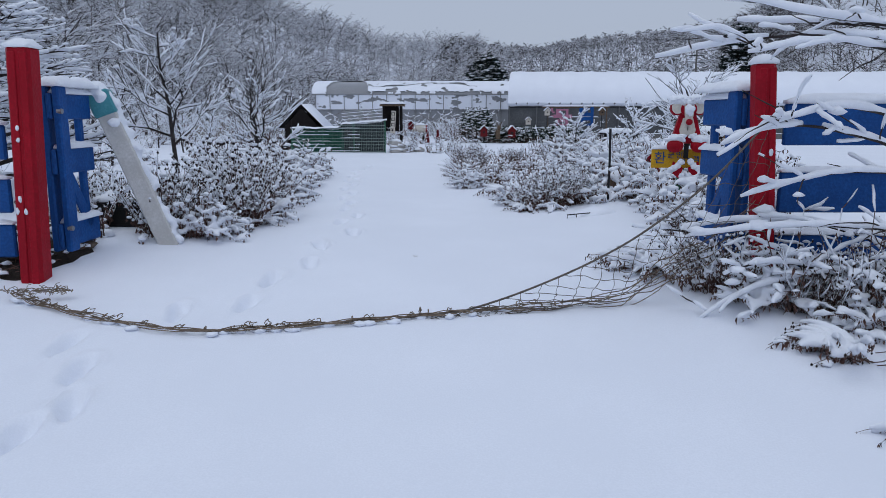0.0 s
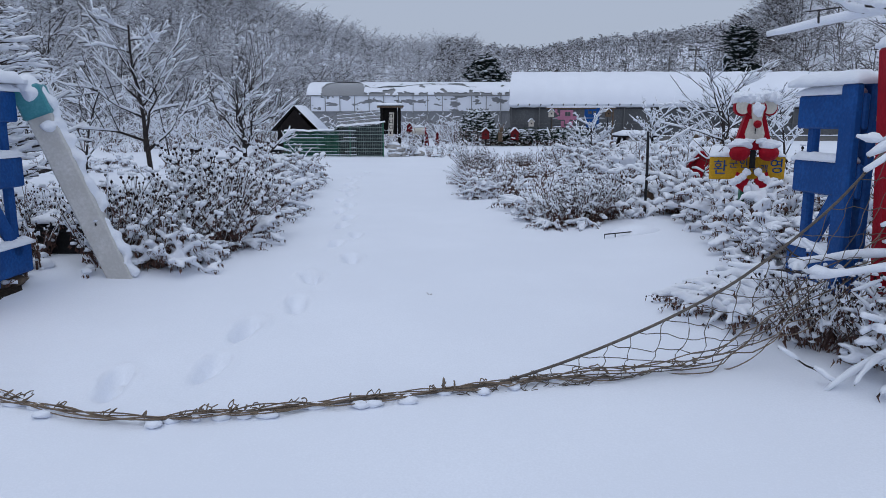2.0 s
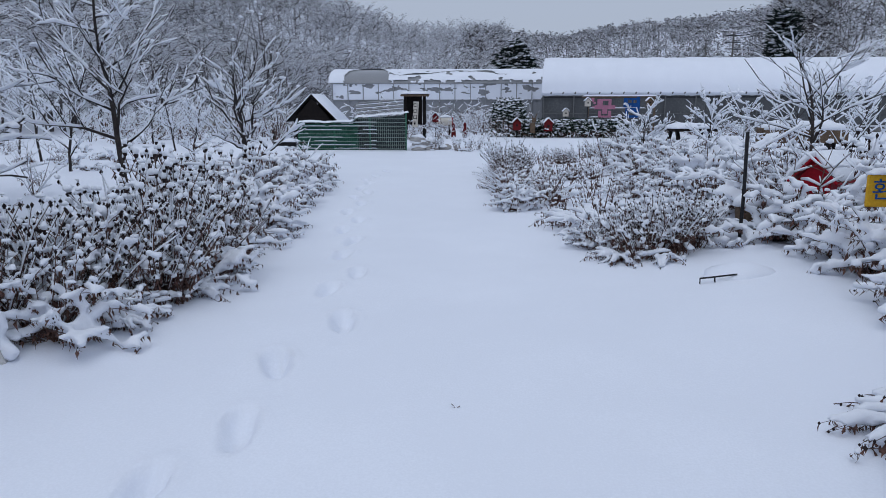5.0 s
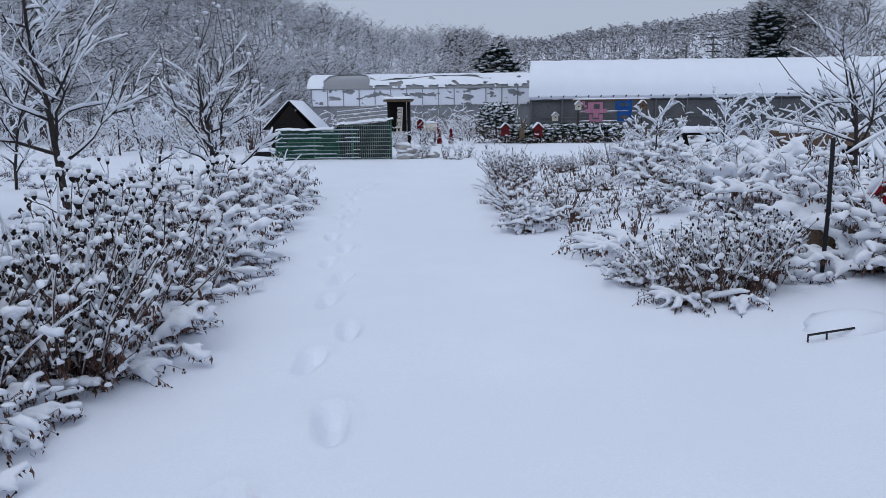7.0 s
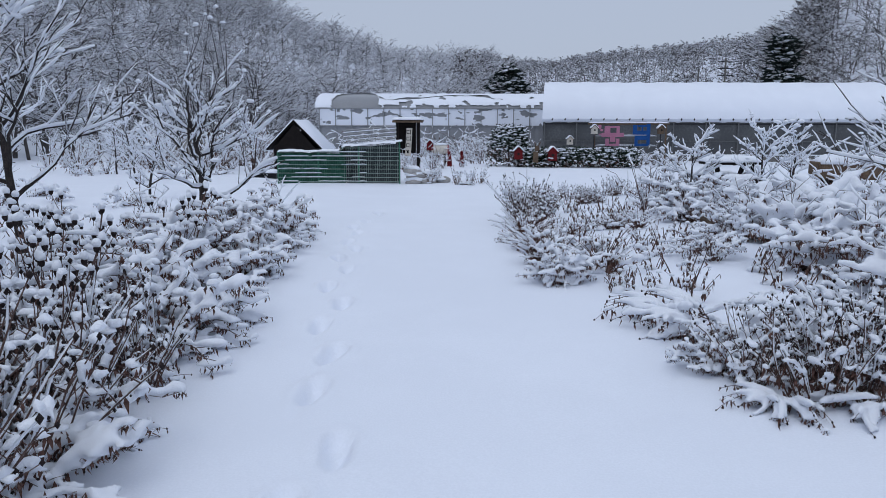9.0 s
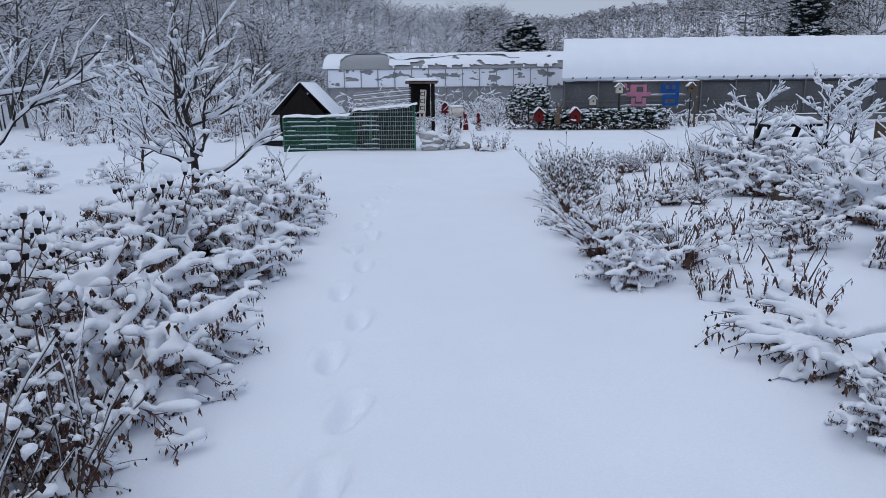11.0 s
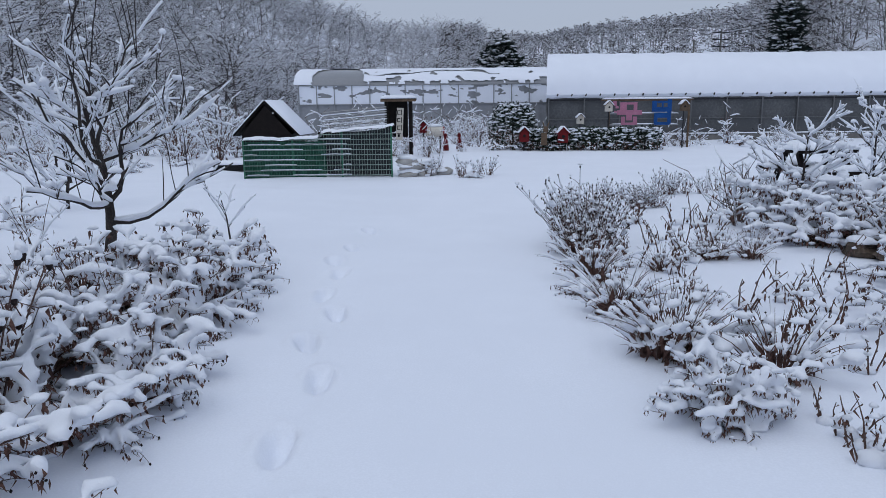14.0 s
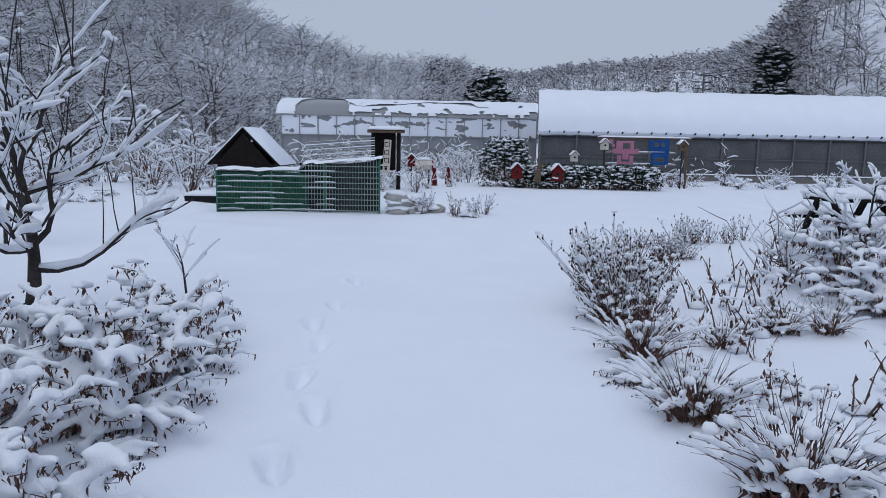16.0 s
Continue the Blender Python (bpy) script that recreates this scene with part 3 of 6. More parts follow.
def notice_shelter():
    x, y, z = -2.1, 31.0, 0.36
    g = thing("notice_shelter", (x, y, z), "dark timber notice shelter with snowy roof and lettered board", "shelter")
    for dx, dy in ((-0.42, 0), (0.3, 0), (-0.42, 0.5), (0.3, 0.5)):
        p = Build()
        p.box((dx, dy, 0.85), (0.1, 0.1, 1.7), None, 0.01)
        part("post", p, DARKWOOD, g)
    b = Build()
    b.box((-0.1, 0.3, 1.15), (0.62, 0.04, 1.1), None, 0.01)
    part("back_board", b, DARKWOOD, g)
    r = Build()
    r.box((-0.05, 0.2, 1.72), (1.05, 0.9, 0.07), Matrix.Rotation(0.06, 3, "X"), 0.01)
    part("roof", r, WOOD, g)
    s = Build()
    snow_slab(s, -0.58, 0.48, -0.28, 0.68, 1.75, 0.10, 4, 10, 6)
    part("roof_snow", s, SNOW_CLUMP, g, "thick snow on the roof", True)
    w = Build()
    w.box((-0.02, -0.09, 1.0), (0.2, 0.03, 0.95), Matrix.Rotation(0.06, 3, "Y"), 0.006)
    board = part("name_board", w, CREAM, g, "narrow upright white board")
    for k in range(4):
        for dx, dz, w2, h2 in ((-0.03, 0.05, 0.1, 0.022), (-0.03, -0.05, 0.1, 0.022), (-0.07, 0, 0.022, 0.1), (0.05, 0, 0.022, 0.17)) if k < 3 else ((-0.02, 0.05, 0.11, 0.02), (-0.02, -0.01, 0.06, 0.08)):
            q = Build()
            q.box((-0.02 + dx + 0.036 * (0.33 - k * 0.23), -0.112, 1.34 - k * 0.225 + dz), (w2, 0.012, h2))
            part("letter_stroke", q, DARKWOOD, board)


notice_shelter()


# ---- things at the gate ----
def letter(ch, size, parent, m, mat, thick=0.004):
    cu = bpy.data.curves.new("letter", "FONT")
    cu.body, cu.size, cu.extrude, cu.align_x, cu.align_y = ch, size, thick, "CENTER", "CENTER"
    o = new("letter", cu)
    me = bpy.data.meshes.new_from_object(o.evaluated_get(bpy.context.evaluated_depsgraph_get()))
    bpy.data.objects.remove(o)
    me.materials.clear()
    me.materials.append(mat)
    o = new("letter", me)
    o.parent, o.matrix_basis = parent, m
    return o


def barrier_beam():
    a, c = Vector((-3.1, 6.62, 1.76)), Vector((-2.58, 6.72, 0.33))
    g = thing("barrier_beam", tuple(c), "pale painted square beam leaning on the gate, capped in teal", "beam")
    d = (a - c)
    L = d.length
    rot = d.to_track_quat("Z", "Y").to_matrix()
    b = Build()
    b.box(rot @ Vector((0, 0, L / 2)), (0.14, 0.17, L), rot, 0.012)
    part("beam", b, WHITE, g)
    t = Build()
    t.box(rot @ Vector((0, 0, L - 0.05)), (0.18, 0.2, 0.22), rot, 0.015)
    part("cap", t, TEAL, g, "teal plastic end cap")
    f = Build()
    f.box(rot @ Vector((0, 0, -0.01)), (0.12, 0.15, 0.06), rot, 0.02)
    part("foot", f, WOOD, g, "bare wooden end")
    s = Build()
    rng = random.Random(2)
    for k in range(60):
        p = rot @ Vector((rng.uniform(-0.03, 0.03), rng.uniform(-0.05, 0.05), L * (0.05 + 0.9 * k / 59))) + Vector((0.062, 0.02, 0.03))
        s.ball(p, (0.04, 0.055, 0.045), 0.25, rng=rng)
    for p, r in (((0, 0, L + 0.07), 0.105), ((0.03, 0.02, L + 0.0), 0.09), ((0.06, 0.03, L - 0.24), 0.06)):
        s.ball(rot @ Vector(p), (r, r, r * 0.75), 0.3, 2, rng=rng)
    tagged(part("snow", fuse(s, 0.02), SNOW_CLUMP, g, "ridge of snow along the upper face", True), kind="stuff")


barrier_beam()


def spline(pts, n):
    pts = [Vector(p) for p in pts]
    out = []
    for k in range(n + 1):
        u = k / n * (len(pts) - 1)
        i = min(int(u), len(pts) - 2)
        f = u - i
        p0, p1, p2, p3 = pts[max(i - 1, 0)], pts[i], pts[i + 1], pts[min(i + 2, len(pts) - 1)]
        out.append(0.5 * (2 * p1 + (p2 - p0) * f + (2 * p0 - 5 * p1 + 4 * p2 - p3) * f * f + (3 * p1 - p0 - 3 * p2 + p3) * f ** 3))
    return out


def rope_net():
    rng = random.Random(9)
    g = thing("rope_net", (0, 0, 0), "old hemp rope net trailing over the snow from the gate post", "net")

    def lay(x, y, up=0.02):
        return (x, y, ground(x, y) + up)
    left = [lay(-3.2, 5.16, 0.05), lay(-2.85, 4.95), lay(-2.3, 4.68), lay(-1.67, 4.5), lay(-1.1, 4.56), lay(-0.56, 4.67), lay(0.0, 4.8)]
    low = spline(left + [lay(0.4, 4.9), lay(0.9, 4.98), lay(1.32, 5.05, 0.04), (1.62, 5.08, 0.48), (1.95, 5.22, 0.62), (2.38, 5.30, 0.85)], 120)
    top = spline(left + [lay(0.25, 4.87, 0.05), (0.62, 4.9, 0.41), (1.05, 4.92, 0.6), (1.43, 4.95, 0.82), (1.92, 5.08, 1.17), (2.42, 5.30, 1.62)], 120)
    b = Build()
    b.tube(top[40:], 0.0075, 6)
    part("head_rope", b, CORD, g, "grey twisted head rope")
    b = Build()
    for k in range(7):
        ph, off = rng.uniform(0, 6), rng.uniform(0.008, 0.03)
        pts = []
        for i, p in enumerate(low):
            wv = 0.5 + 0.5 * math.sin(i * 0.21 + k)
            fan = 1 + 4 * max(0.0, (i - 70) / 50)
            pts.append(p + Vector((0, (math.sin(i * 0.55 + ph) * off * 1.1 + (k - 3) * 0.006) * (1 + 0.3 * fan), (k - 3) * 0.012 * (fan - 1) + abs(math.cos(i * 0.5 + ph)) * off * wv)))
        b.tube(pts, 0.0036, 4)
    tagged(part("rope_hank", b, ROPE, g, "bundled strands of rope"), kind="stuff")
    b = Build()
    for k in range(46):
        i = rng.randint(4, 88)
        p, r = low[i], rng.uniform(0.015, 0.035)
        a, tilt = rng.uniform(0, 6.3), rng.uniform(0.3, 1.2)
        ring = [p + Vector((math.cos(q / 9 * 5.6) * r * math.cos(a), math.cos(q / 9 * 5.6) * r * math.sin(a) + rng.uniform(-0.03, 0.05), 0.015 + (1 + math.sin(q / 9 * 5.6)) * r * 0.55 * tilt)) for q in range(10)]
        b.tube(ring, 0.0035, 4)
    tagged(part("rope_loop", b, ROPE, g), kind="stuff")
    b = Build()
    cols, rows = 18, 6

    def net(u, v):
        i = 58 + u * 61
        k = min(int(i), 119)
        p = low[k].lerp(low[k + 1], i - k).lerp(top[k].lerp(top[k + 1], i - k), v)
        sag = math.sin(v * math.pi) * 0.05 + 0.02 * noise.noise(Vector((u * 30, v * 9, 1)))
        return p + Vector((0.03 * noise.noise(Vector((u * 20, v * 8, 5))), -0.06 * math.sin(v * math.pi) + 0.05 * noise.noise(Vector((u * 22, v * 7, 2))), -sag))
    for c in range(-rows, cols + 1):
        for s in (1, -1):
            pts = []
            for q in range(rows * 3 + 1):
                v = q / (rows * 3)
                u = (c + (v * rows * 0.8 if s > 0 else rows * 0.5 - v * rows * 0.5)) / cols
                if 0 <= u <= 1:
                    pts.append(net(u, 1 - v))
            if len(pts) > 2:
                b.tube(pts, 0.0024, 4)
    tagged(part("netting", b, CORD, g, "open diamond mesh of thin cord"), kind="stuff")
    s = Build()
    for k in range(30):
        i = rng.randint(0, 70)
        s.ball(low[i] + Vector((0, rng.uniform(-0.05, 0.04), -0.01)), (rng.uniform(0.03, 0.07), 0.03, 0.02), 0.3, rng=rng)
    tagged(part("snow", s, SNOW, g, "bits of snow over the rope", True), kind="stuff")
    f = Build()
    for k in range(90):
        f.tube(bend(low[0] + Vector((rng.uniform(-0.05, 0.45), rng.uniform(-0.06, 0.06), 0.01)), (rng.uniform(-1, 0.5), rng.uniform(-0.6, 0.6), 0.4), rng.uniform(0.04, 0.10), 4, 0.35, 0.3, rng), 0.003, 3)
    tagged(part("frayed_end", f, ROPE, g, "frayed pale rope end"), kind="stuff")


def bend(p, d, length, n, sag, wob, rng):
    """A line of n + 1 points from p along d, which sags and wanders."""
    d, p, out = Vector(d).normalized(), Vector(p), [Vector(p)]
    for k in range(n):
        p = p + d * (length / n)
        out.append(p.copy())
        d = (d + Vector((rng.gauss(0, wob), rng.gauss(0, wob), rng.gauss(0, wob) - sag))).normalized()
    return out


rope_net()


def welcome_sign():
    x, y, z = 2.59, 7.8, 0.42
    g = thing("welcome_sign", (x, y, z), "yellow wooden welcome board with blue lettering on a green post", "sign", turn=-4)
    p = Build()
    p.box((0.0, 0.05, 0.36), (0.07, 0.07, 0.8), None, 0.01)
    part("post", p, GREENWIRE, g, "green-painted post")
    b = Build()
    b.box((0, 0, 0.73), (0.66, 0.025, 0.2), None, 0.008)
    board = part("board", b, YELLOW, g)
    for ch, sz, dx, dz in (("환", 0.14, -0.24, 0.73), ("영", 0.14, 0.255, 0.74), ("군", 0.085, -0.125, 0.765), ("인", 0.085, -0.035, 0.765), ("면", 0.08, 0.0, 0.695), ("회", 0.08, 0.075, 0.70), ("객", 0.08, 0.145, 0.72)):
        letter(ch, sz, board, pose(dx, -0.0155, dz, 90, 0, 0), BLUE, 0.003)
    s = Build()
    snow_slab(s, -0.33, -0.13, -0.03, 0.03, 0.83, 0.04, 4, 8, 3)
    part("snow", s, SNOW_CLUMP, g, "snow on the board's top edge", True)
    s = Build()
    snow_slab(s, 0.14, 0.33, -0.03, 0.03, 0.83, 0.04, 6, 8, 3)
    part("snow", s, SNOW_CLUMP, g, "snow on the board's top edge", True)


def slab(b, outline, y0, y1, mat):
    """A flat cut-out: an outline in x and z between two depths."""
    n = len(outline)
    b.add([(x, y0, z) for x, z in outline] + [(x, y1, z) for x, z in outline],
          [tuple(range(n)), tuple(range(n, 2 * n))[::-1]] + [(i, n + i, n + (i + 1) % n, (i + 1) % n) for i in range(n)], mat)


def oval(cx, cz, rx, rz, n=16):
    return [(cx + rx * math.cos(2 * math.pi * k / n), cz + rz * math.sin(2 * math.pi * k / n)) for k in range(n)]


def puppet():
    """The wooden figure that sits on the board: one plain shape in red and cream."""
    b = Build()
    slab(b, [(-0.165, 0.06), (0.165, 0.06), (0.155, 0.11), (0.085, 0.36), (0.075, 0.46), (-0.075, 0.46), (-0.085, 0.36), (-0.155, 0.11)], -0.03, 0.03, 0)
    slab(b, [(-0.07, 0.15), (0.07, 0.15), (0.085, 0.2), (0.05, 0.33), (-0.05, 0.33), (-0.085, 0.2)], -0.042, -0.028, 1)
    slab(b, oval(0, 0.42, 0.085, 0.075), -0.05, 0.03, 0)
    slab(b, [(-0.05, 0.46), (-0.042, 0.36), (-0.03, 0.29), (0.03, 0.29), (0.042, 0.36), (0.05, 0.46)], -0.085, -0.05, 1)
    b.ball((0, -0.09, 0.285), (0.036, 0.03, 0.034), 0.02, 2, 0)
    b.tube([(0, -0.046, 0.25), (0, -0.046, 0.2)], 0.004, 5, 3)
    for s in (-1, 1):
        slab(b, oval(s * 0.118, 0.43, 0.068, 0.075), -0.03, 0.02, 0)
        slab(b, oval(s * 0.114, 0.437, 0.061, 0.067), -0.043, -0.028, 1)
        b.ball((s * 0.125, -0.06, 0.035), (0.09, 0.06, 0.072), 0.03, 2, 0)
        b.ball((s * 0.13, -0.045, 0.105), (0.095, 0.065, 0.05), 0.3, 2, 2)
        b.ball((s * 0.06, -0.055, 0.135), (0.05, 0.035, 0.03), 0.3, 2, 2)
        slab(b, [(s * 0.025, -0.2), (s * 0.13, -0.13), (s * 0.16, -0.23), (s * 0.07, -0.31)][::s], -0.055, -0.03, 0)
        for k in range(4):
            b.ball((s * (0.05 + 0.035 * k), -0.05, -0.155 - 0.022 * k + 0.02 * (k == 0)), (0.036, 0.03, 0.036), 0.2, 2, 2)
        b.ball((s * 0.035, -0.05, -0.29), (0.035, 0.028, 0.045), 0.2, 2, 2)
    for k in range(9):
        b.ball((-0.16 + 0.04 * k, -0.015, 0.513 + 0.012 * math.sin(k * 1.3)), (0.05, 0.065, 0.052), 0.25, 2, 2)
    b.ball((0, -0.085, 0.41), (0.05, 0.035, 0.06), 0.25, 2, 2)
    b.box((0, -0.03, -0.02), (0.05, 0.02, 0.16), None, 0.005, 3)
    solid("sitting_figure", b, [RED, CREAM, SNOW_CLUMP, RUBBER], "red and cream wooden animal figure seated on the sign board", "figure", at=(2.60, 7.745, 1.255), turn=-4)


welcome_sign()
puppet()


def red_figure(x, y, z, h, lean=0.0, label="small red painted figure with snow on it"):
    b = Build()
    b.tube([(0, 0, 0), (lean * 0.5, 0, h * 0.45), (lean, 0, h * 0.75)], [h * 0.19, h * 0.16, h * 0.08], 10)
    b.ball((lean, 0, h * 0.82), h * 0.12, 0.02, 2, 0)
    b.tube([(lean, 0, h * 0.88), (lean * 1.3, 0, h * 1.1)], [h * 0.13, h * 0.02], 10)
    b.ball((lean - h * 0.13, 0.02, h * 0.6), (h * 0.1, h * 0.1, h * 0.05), 0.3, 2, 2)
    b.ball((lean * 1.3, 0, h * 1.08), (h * 0.06, h * 0.06, h * 0.05), 0.3, 2, 2)
    solid("garden_figure", b, [DARKRED, CREAM, SNOW_CLUMP], label, "figure", "red garden figures", smooth=True, at=(x, y, z))


def red_house():
    g = thing("garden_house", (3.24, 10.35, 0.32), "small red wooden garden house on trestle legs under snow", "garden house", turn=-48)
    b = Build()
    w, d, h0, h1, top = 0.15, 0.2, 0.36, 0.66, 0.86
    b.add([(x, y, z) for y in (-d, d) for x, z in ((-w, h0), (w, h0), (w, h1), (0, top), (-w, h1))],
          [(0, 1, 2, 3, 4), (9, 8, 7, 6, 5), (0, 5, 6, 1), (1, 6, 7, 2), (4, 9, 5, 0)])
    part("body", b, RED, g)
    for s in (-1, 1):
        r = Build()
        r.box((s * 0.115, 0, 0.75), (0.33, 0.54, 0.025), Matrix.Rotation(s * 0.83, 3, "Y"), 0.006)
        part("roof_board", r, RED, g)
        q = Build()
        q.box((s * 0.13, 0, 0.79), (0.35, 0.56, 0.08), Matrix.Rotation(s * 0.83, 3, "Y"), 0.035)
        part("roof_snow", q, SNOW_CLUMP, g, "thick snow on the roof slope", True)
        for y in (-0.15, 0.15):
            l = Build()
            l.box((s * 0.17, y, 0.17), (0.06, 0.06, 0.52), Matrix.Rotation(-s * 0.35, 3, "Y"), 0.008)
            part("leg", l, WOOD, g)
    t = Build()
    t.box((0, 0, 0.34), (0.42, 0.48, 0.04), None, 0.008)
    part("base_board", t, WOOD, g)


red_house()


def stake():
    g = Build()
    g.tube([(0, 0, -0.1), (0.01, 0, 0.5), (0.0, 0, 1.02)], 0.017, 6)
    solid("stake", g, DARKMETAL, "dark metal stake standing in the flower bed", "stake", at=(2.25, 9.75, 0.42))


stake()


def low_hoop():
    g = thing("plant_hoop", (1.62, 8.38, 0.40), "low bent wire plant support half buried in snow", "plant support", turn=10)
    w = Build()
    w.tube([(-0.16, 0, -0.05), (-0.16, 0, 0.06), (0.13, 0.02, 0.075), (0.13, 0.02, -0.05)], 0.007, 5)
    part("hoop", w, DARKMETAL, g)
    w = Build()
    w.tube([(-0.05, 0, 0.065), (-0.04, 0, -0.05)], 0.006, 5)
    part("leg", w, DARKMETAL, g)
    s = Build()
    s.ball((0.25, 0.18, 0.02), (0.3, 0.2, 0.1), 0.25, 2)
    part("snow", s, SNOW, g, "drift behind the hoop", True)


low_hoop()


def pot(x, y, r, h):
    g = thing("garden_pot", (x, y, ground(x, y)), "brown pot with a domed cap of snow", "pot", "pots in the flower bed")
    b = Build()
    b.tube([(0, 0, -0.05), (0, 0, h * 0.8), (0, 0, h)], [r * 0.75, r * 0.95, r], 14)
    part("body", b, WOOD, g)
    s = Build()
    s.ball((0, 0, h), (r * 1.15, r * 1.15, r * 0.95), 0.12, 2, under=0.2)
    part("snow_cap", s, SNOW_CLUMP, g, "domed cap of snow", True)


pot(2.5, 10.25, 0.12, 0.26)
pot(2.8, 10.2, 0.12, 0.28)
pot(2.85, 7.15, 0.12, 0.2)


def crate(x, y, w, d, h, mat, label):
    g = thing("box", (x, y, ground(x, y)), label, "box")
    b = Build()
    b.box((0, 0, h / 2), (w, d, h), None, 0.015)
    part("body", b, mat, g)
    r = Build()
    r.box((0, 0, h * 0.75), (w + 0.02, d + 0.02, 0.03), None, 0.005)
    part("rim", r, mat, g)
    s = Build()
    snow_slab(s, -w / 2 - 0.02, w / 2 + 0.02, -d / 2 - 0.02, d / 2 + 0.02, h, 0.1, x, 8, 6)
    part("snow_cap", s, SNOW_CLUMP, g, "thick snow on top", True)


crate(-3.35, 7.5, 0.42, 0.4, 0.26, RUBBER, "black plastic planter box heaped with snow")
crate(-5.9, 26.2, 0.7, 0.45, 0.14, RUBBER, "low black box in the field under snow")
crate(2.35, 3.1, 0.0 + 0.16, 0.14, 0.05, STONE, "small stone lump under snow at the verge")


def stone(x, y, r, seed, z=None):
    rng = random.Random(seed)
    g = thing("stone", (x, y, ground(x, y) if z is None else z), "rough brown field stone half covered in snow", "stone", "stones round the beds", turn=rng.uniform(0, 360))
    b = Build()
    b.ball((0, 0, r * 0.4), (r * 1.2, r, r * 0.75), 0.35, 2, rng=rng)
    part("rock", b, STONE, g)
    s = Build()
    s.ball((0, 0, r * 0.95), (r * 1.1, r * 0.9, r * 0.4), 0.3, 2, rng=rng, under=0.4)
    part("snow_cap", s, SNOW_CLUMP, g, "cap of snow", True)


for k, (x, y, r) in enumerate(((2.85, 15.3, 0.13), (3.05, 15.1, 0.15), (3.3, 15.4, 0.14), (3.05, 15.5, 0.17), (-3.3, 6.35, 0.13), (-3.5, 6.7, 0.14), (-3.7, 7.1, 0.13), (2.45, 7.3, 0.12), (2.6, 6.5, 0.1), (-3.55, 5.95, 0.12))):
    stone(x, y, r, k)

# bare ground and litter that the snow missed, under the open gate leaf
def bare_patch(x, y, ax, ay, seed):
    rng = random.Random(seed)
    g = thing("bare_ground", (0, 0, 0), "patch of dark soil and leaf litter sheltered from the snow", "soil", kind="structure")
    b = Build()
    n = 26
    rim = [0.8 + 0.35 * noise.noise(Vector((math.cos(k / n * 6.283) * 2, math.sin(k / n * 6.283) * 2, seed))) for k in range(n)]
    vs = [(x, y, ground(x, y) + 0.07)]
    for f, up in ((0.5, 0.06), (0.85, 0.035), (1.0, -0.02)):
        for k in range(n):
            a = k / n * 6.283
            px, py = x + math.cos(a) * ax * rim[k] * f, y + math.sin(a) * ay * rim[k] * f
            vs.append((px, py, ground(px, py) + up + 0.02 * noise.noise(Vector((px * 9, py * 9, 1)))))
    fs = [(0, 1 + k, 1 + (k + 1) % n) for k in range(n)]
    for r in range(2):
        fs += [(1 + r * n + k, 1 + (r + 1) * n + k, 1 + (r + 1) * n + (k + 1) % n, 1 + r * n + (k + 1) % n) for k in range(n)]
    b.add(vs, fs)
    part("soil", b, SOIL, g, "", True)
    t, s = Build(), Build()
    for k in range(130):
        a, q = rng.uniform(0, 6.3), math.sqrt(rng.random()) * 0.85
        p = Vector((x + math.cos(a) * ax * q, y + math.sin(a) * ay * q, 0))
        p.z = ground(p.x, p.y) + 0.06
        d = Vector((rng.gauss(0, 1), rng.gauss(0, 1), rng.uniform(-0.1, 0.5))).normalized() * rng.uniform(0.04, 0.16)
        if k < 90:
            t.tube([p, p + d], [0.004, 0.002], 3, cap=False)
        else:
            s.ball(p, (rng.uniform(0.02, 0.06), 0.03, 0.02), 0.4, 3, rng=rng)
    tagged(part("litter", t, LEAF, g, "dead twigs and leaves"), kind="stuff")
    tagged(part("snow_crumbs", s, SNOW_CLUMP, g, "scattered snow", True), kind="stuff")


bare_patch(-3.55, 6.15, 0.5, 0.75, 3)
bare_patch(-3.95, 7.3, 0.45, 0.8, 5)
bare_patch(2.75, 5.25, 0.55, 0.25, 8)
bare_patch(-4.4, 5.5, 0.8, 0.35, 9)

# a dry twig standing in the drive
tw = Build()
tw.tube([(0, 0, -0.02), (0.006, 0, 0.02), (0.02, 0, 0.03)], 0.002, 4)
tw.tube([(0.0, 0, 0.02), (-0.018, 0, 0.04)], 0.0015, 4)
solid("twig", tw, STEM, "thin dry twig poking out of the snowy drive", "twig", at=(-0.25, 6.3, 0.34))


